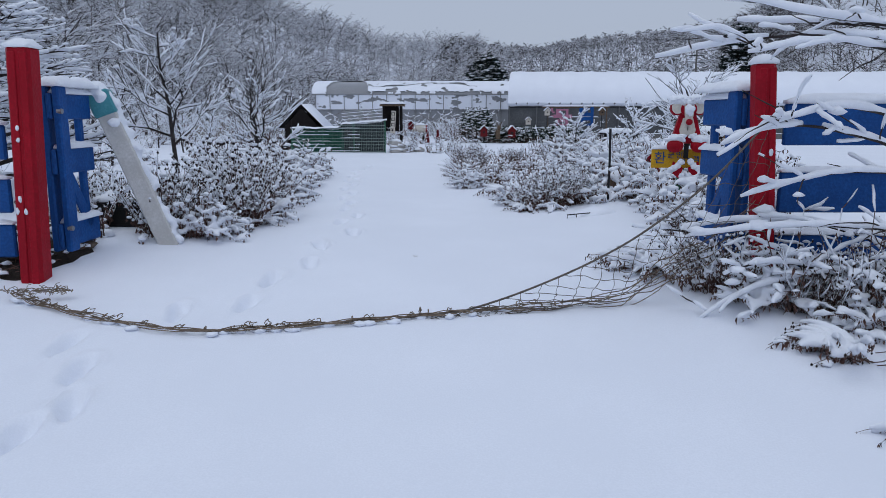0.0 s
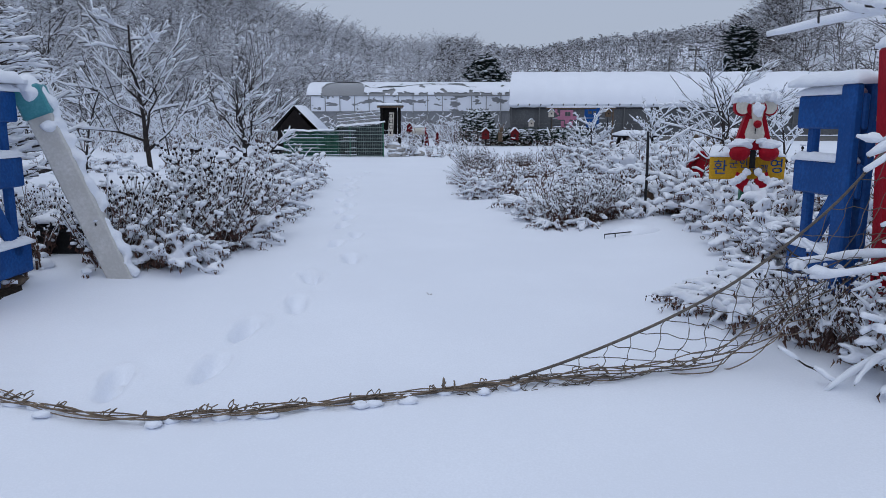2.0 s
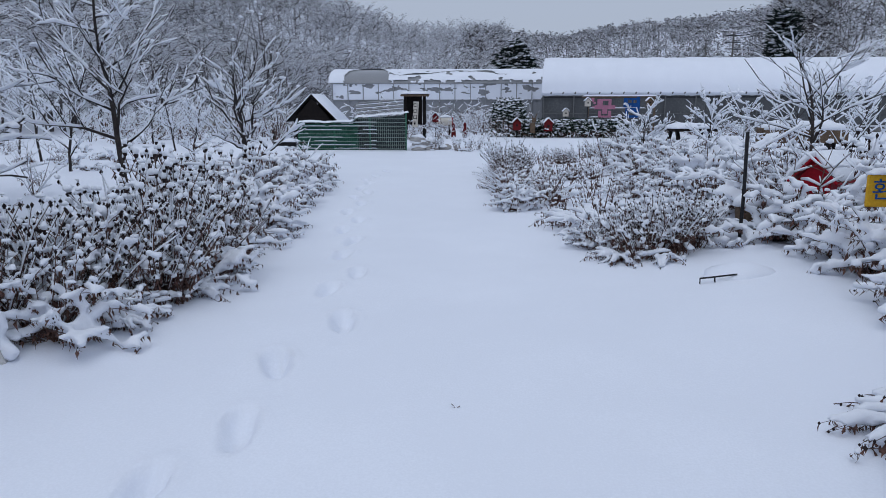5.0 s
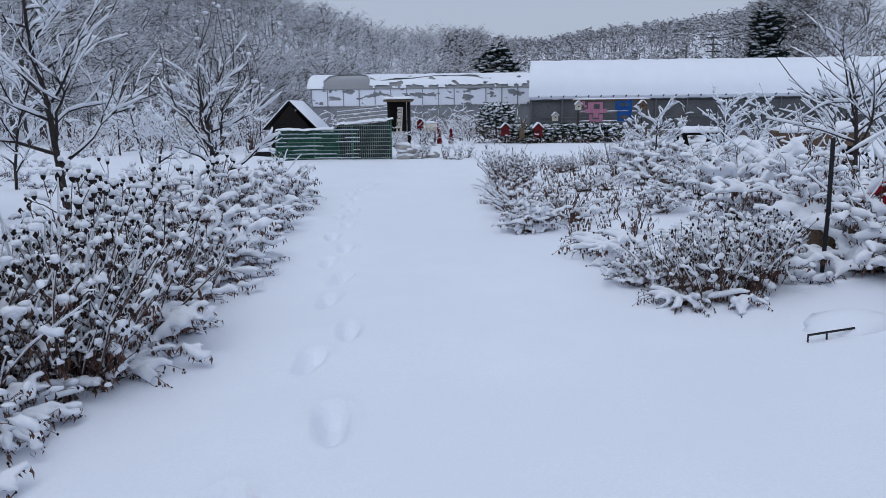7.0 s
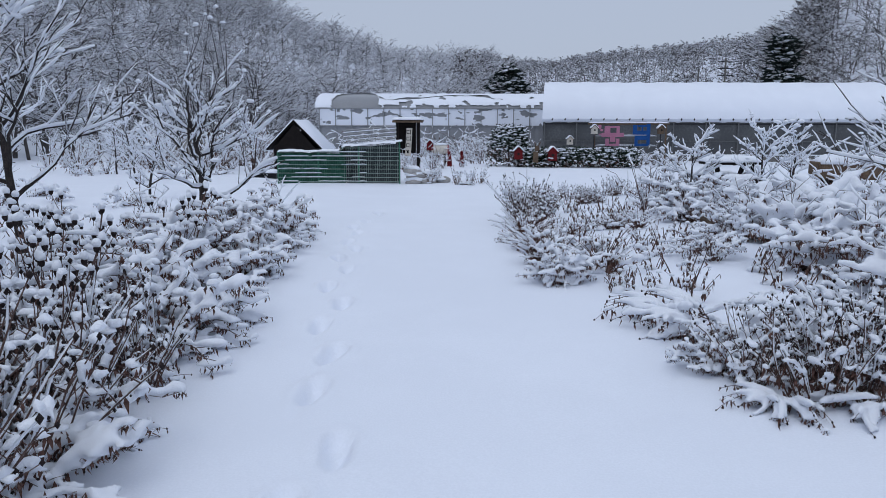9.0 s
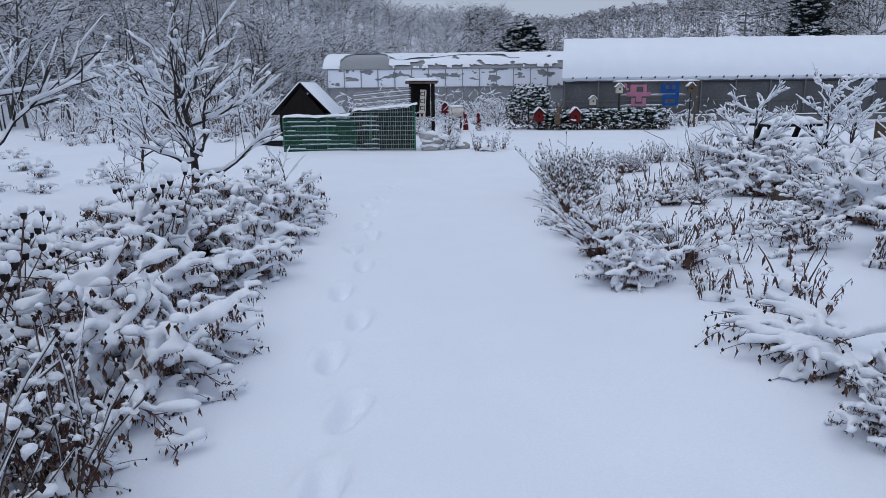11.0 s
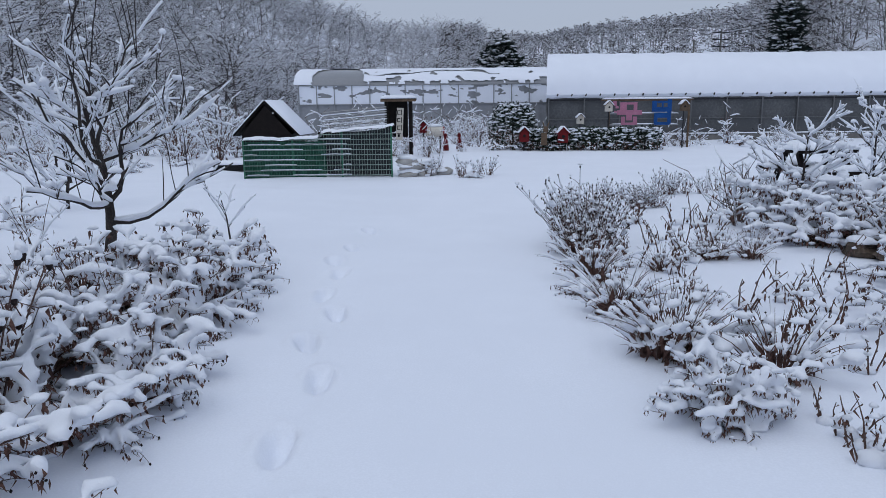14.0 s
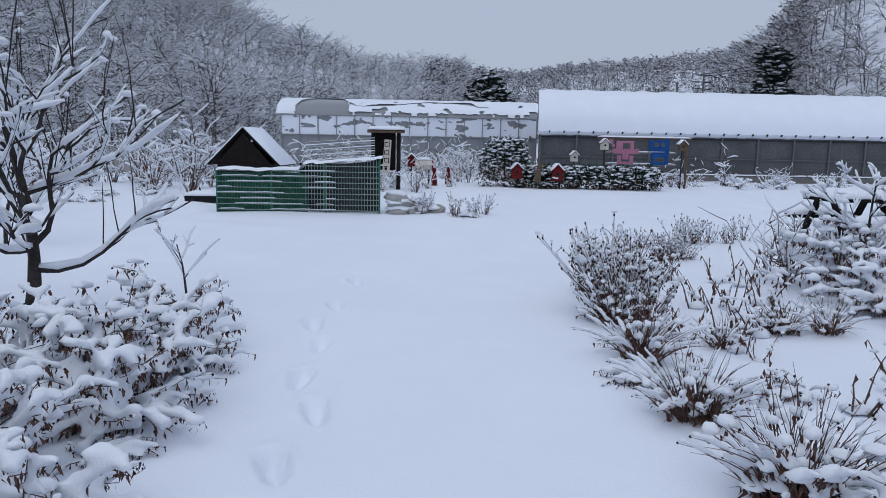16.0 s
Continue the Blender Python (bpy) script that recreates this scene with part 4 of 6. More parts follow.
# ---- things before the greenhouses ----
def letter_board():
    """Big painted letters fixed to a rail, seen as a cut-out pattern of boards."""
    y, z = 34.0, 0.36
    g = thing("letter_board", (4.65, y, z), "pink and blue cut-out board letters on a snowy rail", "sign")
    r = Build()
    r.box((1.55, 0.03, 1.66), (3.15, 0.06, 0.07), None, 0.01)
    part("rail", r, WOOD, g)
    s = Build()
    snow_slab(s, 0, 3.1, -0.02, 0.08, 1.69, 0.05, 3, 30, 3)
    part("rail_snow", s, SNOW_CLUMP, g, "snow on the rail", True)
    for x in (0.25, 3.0):
        p = Build()
        p.box((x, 0.06, 0.8), (0.06, 0.06, 1.7), None, 0.008)
        part("post", p, WOOD, g)
    for zz in (0.82, 1.2):
        p = Build()
        p.box((1.45, 0.05, zz), (2.4, 0.03, 0.04), None, 0.006)
        part("cross_rail", p, METAL, g)
        s = Build()
        snow_slab(s, 0.3, 2.6, 0.02, 0.08, zz + 0.02, 0.03, zz, 24, 2)
        part("rail_snow", s, SNOW_CLUMP, g, "", True)
    pink = [(0.42, 1.54, 0.12, 0.16), (0.93, 1.54, 0.52, 0.07), (0.5, 1.26, 0.2, 0.05), (0.93, 1.24, 0.86, 0.16), (0.72, 1.43, 0.22, 0.3), (1.13, 1.43, 0.12, 0.3), (0.93, 1.1, 0.2, 0.26), (0.72, 0.96, 0.13, 0.28), (1.13, 0.96, 0.13, 0.28), (0.93, 0.86, 0.54, 0.08), (0.5, 1.42, 0.1, 0.08)]
    blue = [(1.78, 1.44, 0.16, 0.36), (2.06, 1.58, 0.36, 0.08), (2.30, 1.42, 0.14, 0.5), (2.06, 1.33, 0.62, 0.16), (2.06, 1.13, 0.56, 0.16), (1.84, 0.98, 0.12, 0.3), (2.06, 0.86, 0.5, 0.1), (2.3, 1.0, 0.12, 0.32), (2.06, 1.46, 0.06, 0.2)]
    for k, (boxes, mat) in enumerate(((pink, PINK), (blue, BLUE))):
        for x, zz, w, h in boxes:
            b = Build()
            b.box((x, -0.03 - 0.003 * (len(bpy.data.objects) % 5), zz), (w, 0.03, h), None, 0.004)
            part("letter_stroke", b, mat, g)


letter_board()


def bird_house(x, y, z, pole, mat, roof, size=0.3, group="bird houses"):
    g = thing("bird_house", (x, y, z), "small gabled bird house on a pole with snow on its roof", "bird house", group)
    s = size
    p = Build()
    p.tube([(0, 0, 0), (0, 0, pole)], 0.022, 6)
    part("pole", p, DARKMETAL, g)
    b = Build()
    b.add([(-s / 2, -s / 2, pole), (s / 2, -s / 2, pole), (s / 2, -s / 2, pole + s), (0, -s / 2, pole + s * 1.5), (-s / 2, -s / 2, pole + s), (-s / 2, s / 2, pole), (s / 2, s / 2, pole), (s / 2, s / 2, pole + s), (0, s / 2, pole + s * 1.5), (-s / 2, s / 2, pole + s)],
          [(0, 1, 2, 3, 4), (9, 8, 7, 6, 5), (0, 5, 6, 1), (1, 6, 7, 2), (4, 9, 5, 0)])
    part("body", b, mat, g)
    h = Build()
    h.tube([(0, -s / 2 - 0.008, pole + s * 0.65), (0, -s / 2 + 0.02, pole + s * 0.65)], s * 0.16, 10)
    part("entrance", h, RUBBER, g, "dark round hole")
    for k in (-1, 1):
        r = Build()
        r.box((k * s * 0.33, 0, pole + s * 1.22), (s * 0.95, s * 1.3, s * 0.07), Matrix.Rotation(k * 0.79, 3, "Y"))
        part("roof_board", r, roof, g)
        q = Build()
        q.box((k * s * 0.35, 0, pole + s * 1.33), (s * 0.98, s * 1.34, s * 0.17), Matrix.Rotation(k * 0.79, 3, "Y"), s * 0.06)
        part("roof_snow", q, SNOW_CLUMP, g, "snow on the roof", True)


bird_house(1.85, 32.85, 0.36, 0.34, DARKRED, DARKWOOD, 0.3)
bird_house(3.1, 32.75, 0.36, 0.30, DARKRED, DARKRED, 0.32)
bird_house(4.1, 35.0, 0.36, 0.85, CREAM, WOOD, 0.22)
bird_house(4.85, 33.9, 0.36, 1.28, CREAM, WOOD, 0.22)
bird_house(7.32, 33.6, 0.36, 1.28, WOOD, WOOD, 0.22)
bird_house(-1.45, 33.0, 0.36, 0.66, DARKRED, DARKWOOD, 0.24)
red_figure(-0.72, 33.5, 0.4, 0.55)
red_figure(-0.25, 34.2, 0.4, 0.55)

# a yellow cut-out figure in the hedge
yf = Build()
yf.box((0, 0, 0.3), (0.2, 0.04, 0.4), None, 0.02)
yf.ball((0.05, 0, 0.6), (0.09, 0.04, 0.1), 0.1, 2)
yf.tube([(0.08, 0, 0.66), (0.16, 0, 0.85)], 0.018, 5)
yf.tube([(0.0, 0, 0.66), (-0.05, 0, 0.85)], 0.018, 5)
solid("cut_out_figure", yf, WOOD, "tan wooden cut-out animal figure among the hedge", "figure", at=(2.45, 32.4, 0.5))


def barrel():
    g = thing("barrel", (-1.1, 33.8, 0.42), "white barrel on a stand with a red end under snow", "barrel")
    b = Build()
    b.tube([(-0.32, 0, 0.62), (-0.1, 0, 0.62), (0.12, 0, 0.62), (0.3, 0, 0.62)], [0.15, 0.19, 0.19, 0.15], 14)
    part("drum", b, CREAM, g)
    e = Build()
    e.tube([(0.3, 0, 0.62), (0.34, 0, 0.62)], 0.16, 14)
    part("end", e, RED, g, "red round end")
    for x in (-0.2, 0.2):
        l = Build()
        l.box((x, 0, 0.22), (0.06, 0.25, 0.46))
        part("leg", l, DARKWOOD, g)
    s = Build()
    s.ball((0, 0, 0.79), (0.32, 0.16, 0.08), 0.2, 2, under=0.4)
    part("snow_cap", s, SNOW_CLUMP, g, "snow along the top", True)


barrel()


def sack(x, y, z, w, turn, seed):
    rng = random.Random(seed)
    g = thing("sack", (x, y, z), "pale filled sack in a snowy pile beside the pen", "sack", "pile of sacks", turn=turn)
    b = Build()
    b.ball((0, 0, 0.1), (w / 2, 0.2, 0.12), 0.35, 2, rng=rng)
    part("bag", b, SACK, g, "", True)
    s = Build()
    s.ball((0, 0.02, 0.16), (w * 0.48, 0.2, 0.085), 0.35, 2, rng=rng, under=0.5)
    part("snow_cap", s, SNOW_CLUMP, g, "snow on the sack", True)


for k, (x, y, z, w) in enumerate(((-1.6, 24.45, 0.32, 0.5), (-1.58, 24.5, 0.46, 0.46), (-1.62, 24.55, 0.60, 0.44), (-1.2, 24.6, 0.32, 0.5), (-1.3, 24.75, 0.5, 0.42), (-0.85, 24.8, 0.32, 0.5))):
    sack(x, y, z, w, k * 17 - 20, k)


def evergreen(x, y, w, d, h, seed, label, n=420, top=0.0):
    """A hedge or clipped bush: dark leaves on short twigs, with snow on its upper side."""
    rng = random.Random(seed)
    g = thing("evergreen_bush", (x, y, 0.36), label, "bush", "evergreens before the greenhouse")
    c, s, low = Build(), Build(), Build()
    for k in range(n):
        a, q, f = rng.uniform(0, 6.3), rng.uniform(0.5, 1.0), rng.random() ** 0.7
        sh = (1 - top * f) * math.sqrt(max(0.05, 1 - (f * 0.9) ** 4))
        p = Vector((math.cos(a) * w / 2 * q * sh, math.sin(a) * d / 2 * q * sh, h * f))
        for m in range(9):
            e = Vector((rng.gauss(0, 1), rng.gauss(0, 1), rng.gauss(0, 1))).normalized() * rng.uniform(0.05, 0.1)
            o = p + Vector((rng.gauss(0, 0.07), rng.gauss(0, 0.07), rng.gauss(0, 0.06)))
            t = e.cross(Vector((rng.gauss(0, 1), rng.gauss(0, 1), 1))).normalized() * 0.03
            (low if f < 0.45 and rng.random() < 0.45 else c).add([o - t, o + t, o + e], [(0, 1, 2)])
        if rng.random() < 0.3 + 0.5 * f:
            for m in range(2):
                r = rng.uniform(0.03, 0.075)
                s.ball(p + Vector((rng.gauss(0, 0.06), -0.03 + rng.gauss(0, 0.06), 0.04)), (r * rng.uniform(0.8, 1.4), r, r * 0.6), 0.45, 3, rng=rng, under=0.5)
    tagged(part("dead_growth", low, LEAF, g, "brown dead leaves near the ground"), kind="stuff")
    tagged(part("leafage", c, FOLIAGE, g, "dark evergreen leaves"), kind="stuff")
    tagged(part("snow", s, SNOW_CLUMP, g, "snow on the leaves", True), kind="stuff")
    t = Build()
    t.tube([(0, 0, -0.1), (0, 0, h * 0.7)], 0.03, 5)
    part("trunk", t, BARK, g)


evergreen(1.55, 33.6, 1.85, 1.5, 1.55, 1, "rounded dark evergreen bush dusted with snow", 460, 0.2)
for k in range(5):
    evergreen(2.4 + k * 0.85, 33.2 - 0.12 * k, 1.2, 1.0, 0.72, 10 + k, "low dark clipped hedge bush under snow", 220)


def picnic_table():
    g = thing("picnic_table", (5.0, 20.4, 0.40), "dark wooden picnic table with snow on its boards", "table", turn=8)
    for k in range(4):
        b = Build()
        b.box((0, -0.27 + k * 0.18, 0.72), (1.0, 0.16, 0.05), None, 0.008)
        part("tabletop_board", b, DARKWOOD, g)
    for s in (-1, 1):
        b = Build()
        b.box((0, s * 0.62, 0.42), (1.0, 0.24, 0.05), None, 0.008)
        part("bench_board", b, DARKWOOD, g)
        q = Build()
        snow_slab(q, -0.5, 0.5, s * 0.62 - 0.12, s * 0.62 + 0.12, 0.445, 0.09, s, 12, 4)
        part("bench_snow", q, SNOW_CLUMP, g, "snow on the bench", True)
        for x in (-0.38, 0.38):
            b = Build()
            b.box((x, s * 0.35, 0.35), (0.07, 0.07, 0.82), Matrix.Rotation(s * 0.5, 3, "X"))
            part("leg", b, DARKWOOD, g)
    q = Build()
    snow_slab(q, -0.51, 0.51, -0.36, 0.36, 0.745, 0.12, 1, 14, 6)
    part("tabletop_snow", q, SNOW_CLUMP, g, "thick snow on the table", True)


picnic_table()


def trough(x, y, w, label, mat, dark):
    g = thing("trough", (x, y, 0.4), label, "trough", turn=-8)
    for s in (-1, 1):
        b = Build()
        b.box((0, s * 0.28, 0.62), (w, 0.06, 0.32), Matrix.Rotation(s * 0.25, 3, "X"), 0.02)
        part("side", b, mat, g)
        b = Build()
        b.box((s * w / 2, 0, 0.6), (0.07, 0.55, 0.36), None, 0.02)
        part("end", b, mat, g)
        b = Build()
        b.box((s * w * 0.36, 0, 0.22), (0.12, 0.4, 0.5), None, 0.02)
        part("leg", b, dark, g)
    b = Build()
    b.box((0, 0, 0.48), (w - 0.05, 0.5, 0.05))
    part("bottom", b, dark, g)
    s = Build()
    snow_slab(s, -w / 2, w / 2, -0.3, 0.3, 0.74, 0.2, 2, 12, 6)
    part("snow_fill", s, SNOW_CLUMP, g, "heaped snow", True)


trough(7.2, 19.6, 1.7, "tan wooden trough on dark legs heaped with snow", WOOD, DARKWOOD)


def power_pole(x, y, h, arms):
    z = ground(x, y)
    g = thing("power_pole", (x, y, z - 0.3), "distant concrete power pole with cross arms", "power pole", "power poles", turn=12)
    b = Build()
    b.tube([(0, 0, 0), (0, 0, h)], [0.2, 0.12], 8)
    part("pole", b, CONCRETE, g)
    for k in range(arms):
        a = Build()
        a.box((0, 0, h - 0.5 - k * 1.0), (2.6, 0.12, 0.14))
        part("cross_arm", a, DARKMETAL, g)


power_pole(40.5, 118, 12.5, 3)
power_pole(34.5, 112, 10.5, 0)

# cables from the far pole
for k in range(3):
    cb = Build()
    p, q = Vector((40.5 - 1.1 + k * 1.1, 118, ground(40.5, 118) + 11.7 - k * 0.2)), Vector((78 + k, 96, 22.0 - k * 0.4))
    cb.tube([p.lerp(q, i / 12) - Vector((0, 0, 5.0 * (i / 12) * (1 - i / 12))) for i in range(13)], 0.035, 4)
    solid("power_cable", cb, DARKMETAL, "thin dark power cable sagging from the far pole", "cable", "power cables")

# the pale fence at the foot of the hill
fw = thing("field_fence", (-13.5, 37.5, 0.3), "pale grey sheet fence at the edge of the field", "fence")
for k in range(7):
    b = Build()
    b.box((k * 1.22, 0.02 * (k % 2), 0.55), (1.2, 0.03, 1.1), None, 0.01)
    part("panel", b, METAL if k % 3 == 0 else SACK, fw)


# ---- plants ----
def snow_line(b, pts, r, rng, gap=0.15, sides=5):
    """Snow lying along a branch, thicker where the branch is level, with gaps."""
    run, rad = [], []

    def close():
        if len(run) > 1:
            rad[0] *= 0.6
            rad[-1] *= 0.6
            b.tube(run, rad, sides, flat=1.15)
        run.clear(), rad.clear()
    for i, p in enumerate(pts):
        d = (pts[min(i + 1, len(pts) - 1)] - pts[max(i - 1, 0)]).normalized()
        flat = 1 - abs(d.z) ** 1.5
        if flat < 0.12 or rng.random() < gap:
            close()
            continue
        k = r * (0.45 + 0.75 * flat) * rng.uniform(0.75, 1.25)
        run.append(p + Vector((0, 0, k * 0.75)))
        rad.append(k)
    close()


def rag(b, p, size, rng):
    """A withered leaf: two bent faces hanging from p."""
    a = rng.uniform(0, 6.3)
    s, t = Vector((math.cos(a), math.sin(a), 0)) * size * 0.5, Vector((-math.sin(a), math.cos(a), 0)) * size * rng.uniform(-0.5, 0.5)
    q = Vector(p)
    m = q + Vector((0, 0, -size * 0.6)) + t
    e = q + Vector((0, 0, -size * rng.uniform(1.1, 1.6)))
    b.add([q, m - s * 0.38, m + s * 0.38 + t * 0.4, e + s * 0.5 - t], [(0, 1, 2), (1, 3, 2)])


def clump(b, p, r, rng, fringe=None, berries=None):
    """A pad of snow that sits on p, with dark leaf tips showing under its rim."""
    rx, ry = r * rng.uniform(0.85, 1.35), r * rng.uniform(0.85, 1.35)
    b.ball((p[0], p[1], p[2] + r * 0.2), (rx, ry, r * rng.uniform(0.65, 0.95)), 0.25, 1, rng=rng, under=0.5)
    if fringe:
        for k in range(4):
            a = rng.uniform(0, 6.3)
            rag(fringe, (p[0] + math.cos(a) * rx * 0.7, p[1] + math.sin(a) * ry * 0.7, p[2] - r * 0.1), rng.uniform(0.022, 0.045), rng)
    if berries:
        a = rng.uniform(0, 6.3)
        berries.ball((p[0] + math.cos(a) * rx * 0.85, p[1] + math.sin(a) * ry * 0.85, p[2] - r * rng.uniform(0.1, 0.6)), rng.uniform(0.006, 0.010), 0.2, 0, rng=rng)


def plant(name, label, group, wood, leaves, heads, snow, wood_mat=None):
    g = thing(name, (0, 0, -50), label, "shrub" if "shrub" in name or "bush" in name else "plant", group)
    for nm, b, mat, label, smooth in (("stem_growth", wood, wood_mat or STEM, "", False), ("dead_foliage", leaves, LEAF, "withered brown leaves", False),
                                      ("seed_growth", heads, SEED, "dark round seed heads", True), ("snow", snow, SNOW_CLUMP, "clinging clumps of fresh snow", True)):
        if b.f:
            tagged(part(nm, b, mat, g, label, smooth), kind="stuff")
    return g


def seed_shrub(seed, h=0.85, spread=0.45, n=27, lite=False):
    """Upright brown stems, each with a dark head under a round cap of snow."""
    rng = random.Random(seed)
    w, lf, hd, sn, rime = Build(), Build(), Build(), Build(), Build()
    big = 1.5 if lite else 1.0
    for k in range(n):
        a, q = rng.uniform(0, 6.3), rng.random() ** 0.6
        d = Vector((math.cos(a) * q * spread, math.sin(a) * q * spread, h)).normalized()
        L = h * rng.uniform(0.6, 1.12)
        pts = bend((math.cos(a) * 0.15 * q, math.sin(a) * 0.15 * q, -0.05), d, L, 5, 0.02 + 0.09 * q * rng.random(), 0.08, rng)
        w.tube(pts, [0.006 * big, 0.006 * big, 0.005 * big, 0.005 * big, 0.004, 0.003], 3, cap=False)
        tips = [(pts[-1], 1.0)]
        if k % 3:
            rime.tube([p + Vector((rng.uniform(-0.003, 0.003), -0.005 * big, 0.004)) for p in pts[2:]], [0.003, 0.008 * big, 0.008 * big, 0.004], 3, cap=False)
        for i in ((3, 4) if lite else (2, 3, 3, 4)):
            if rng.random() < 0.7:
                b2 = rng.uniform(0, 6.3)
                t2 = bend(pts[i], (math.cos(b2), math.sin(b2), 0.8), rng.uniform(0.06, 0.18), 2, 0.08, 0.1, rng)
                w.tube(t2, [0.004, 0.003, 0.002], 3, cap=False)
                tips.append((t2[-1], 0.75))
                if rng.random() < 0.6:
                    snow_line(sn, [pts[i], t2[0].lerp(t2[1], 0.5), t2[1], t2[2]], rng.uniform(0.012, 0.018) * big, rng, 0, 5)
            for s in range(2):
                rag(lf, pts[max(0, i - 1 - s)] + Vector((rng.uniform(-0.05, 0.05), rng.uniform(-0.05, 0.05), rng.uniform(-0.05, 0.05))), rng.uniform(0.03, 0.065) * big, rng)
        for p, f in tips:
            hd.ball(p, (0.014 * big * f, 0.014 * big * f, 0.02 * big * f), 0.15, 0, rng=rng)
            if rng.random() < 0.86:
                r = rng.uniform(0.017, 0.040) * big * (0.6 + 0.4 * f)
                sn.ball(p + Vector((0, 0, 0.010 + r * 0.65)), (r * rng.uniform(0.8, 1.3), r * rng.uniform(0.8, 1.3), r * rng.uniform(0.75, 1.2)), 0.35, 1, rng=rng, under=0.6)
        for i in (2, 3, 4):
            if rng.random() < 0.4:
                clump(sn, pts[i] + Vector((rng.gauss(0, 0.03), rng.gauss(0, 0.03), 0)), rng.uniform(0.024, 0.046) * big, rng, lf)
    for k in range(2 if lite else 4):
        a, q = rng.uniform(0, 6.3), rng.uniform(0.05, spread * 0.8)
        clump(sn, (q * math.cos(a), q * math.sin(a), rng.uniform(0.0, 0.15)), rng.uniform(0.04, 0.08), rng, lf)
    for k in range(6 if lite else 20):
        a, q = rng.uniform(0, 6.3), rng.uniform(0.02, spread * 0.5)
        rag(lf, (q * math.cos(a), q * math.sin(a), rng.uniform(0.08, 0.34)), rng.uniform(0.04, 0.085), rng)
    return plant("seed_head_shrub", "dry brown perennial shrub with dark seed heads capped in snow", "shrubs of the flower beds", w, lf, hd, fuse(sn, 0.034 if lite else 0.024, 1).add(rime.v, rime.f))


def laden_bush(seed, h=0.6, spread=0.55, n=13, lite=False):
    """Arching stems under pads of snow that run together, dark leaf and berries below."""
    rng = random.Random(seed)
    w, lf, hd, sn = Build(), Build(), Build(), Build()
    big = 1.5 if lite else 1.0
    for k in range(n):
        a, q = k * 2.4 + rng.uniform(-0.5, 0.5), rng.uniform(0.15, 1.0)
        pts = bend((0, 0, -0.05), (math.cos(a) * q, math.sin(a) * q, 1.15), h * rng.uniform(0.75, 1.3), 7, 0.07 + 0.17 * q, 0.1, rng)
        w.tube(pts, [0.008, 0.008, 0.007, 0.006, 0.005, 0.004, 0.003, 0.002], 3, cap=False)
        snow_line(sn, pts[3:], 0.03 * big, rng, 0.05, 5)
        for i in range(2, 8):
            for s in range(1 if lite else 2):
                b2 = a + rng.gauss(0, 1.3)
                L = rng.uniform(0.05, 0.16)
                end = pts[i] + Vector((math.cos(b2), math.sin(b2), rng.uniform(-0.2, 0.6))) * L
                w.tube([pts[i], end], [0.0035, 0.002], 3, cap=False)
                if rng.random() < 0.42 + 0.07 * i:
                    clump(sn, end, rng.uniform(0.027, 0.062) * big, rng, lf, None if lite else hd)
                    if rng.random() < 0.5:
                        snow_line(sn, [pts[i], pts[i].lerp(end, 0.5), end], 0.03 * big, rng, 0, 5)
                else:
                    for z in range(3):
                        rag(lf, pts[i].lerp(end, rng.random()), rng.uniform(0.03, 0.06) * big, rng)
    for k in range(20 if lite else 60):
        a, q = rng.uniform(0, 6.3), rng.uniform(0.02, spread * 0.6)
        rag(lf, (q * math.cos(a), q * math.sin(a), h * rng.uniform(0.12, 0.6)), rng.uniform(0.04, 0.08), rng)
    return plant("snow_laden_bush", "low brown-leaved bush bowed under heavy clumps of snow", "bushes of the flower beds", w, lf, hd, fuse(sn, 0.038 if lite else 0.027))


def fallen_stems(seed, L=0.8, n=14):
    rng = random.Random(seed)
    w, lf, hd, sn = Build(), Build(), Build(), Build()
    for k in range(n):
        a = rng.gauss(0, 0.75)
        pts = bend((rng.uniform(-0.1, 0.1), rng.uniform(-0.15, 0.15), 0), (math.cos(a), math.sin(a), 0.75), L * rng.uniform(0.6, 1.1), 8, 0.15, 0.07, rng)
        pts = [Vector((p.x, p.y, max(p.z, 0.03))) for p in pts]
        w.tube(pts, [0.006] * 5 + [0.005, 0.004, 0.003, 0.002], 3, cap=False)
        snow_line(sn, pts[1:-1], 0.032, rng, 0.08)
        for i in range(3, 9):
            if rng.random() < 0.6:
                rag(lf, pts[i], rng.uniform(0.04, 0.08), rng)
            if rng.random() < 0.3:
                clump(sn, pts[i], rng.uniform(0.03, 0.06), rng, lf)
        hd.ball(pts[-1], (0.013, 0.013, 0.017), 0.2, 0, rng=rng)
    return plant("fallen_perennial", "bent dry perennial stems pressed down by ridges of snow", "fallen plants of the beds", w, lf, hd, fuse(sn, 0.028))


def dry_stalks(seed, h=0.4, n=4):
    """A few stalks with long curled brown leaves hanging from them."""
    rng = random.Random(seed)
    w, lf, hd, sn = Build(), Build(), Build(), Build()
    for k in range(n):
        a = rng.uniform(0, 6.3)
        pts = bend((math.cos(a) * 0.06, math.sin(a) * 0.06, -0.05), (math.cos(a) * 0.3, math.sin(a) * 0.3, 1), h * rng.uniform(0.6, 1.3), 5, 0.05, 0.12, rng)
        w.tube(pts, [0.007, 0.007, 0.006, 0.005, 0.004, 0.003], 4, cap=False)
        for i in range(1, 6):
            rag(lf, pts[i], rng.uniform(0.03, 0.06), rng)
            if rng.random() < 0.35:
                clump(sn, pts[i], rng.uniform(0.02, 0.04), rng)
    clump(sn, (0, 0, 0.02), 0.07, rng)
    return plant("dry_stalks", "few dry stalks with curled brown leaves standing in snow", "dry stalks of the beds", w, lf, hd, sn)


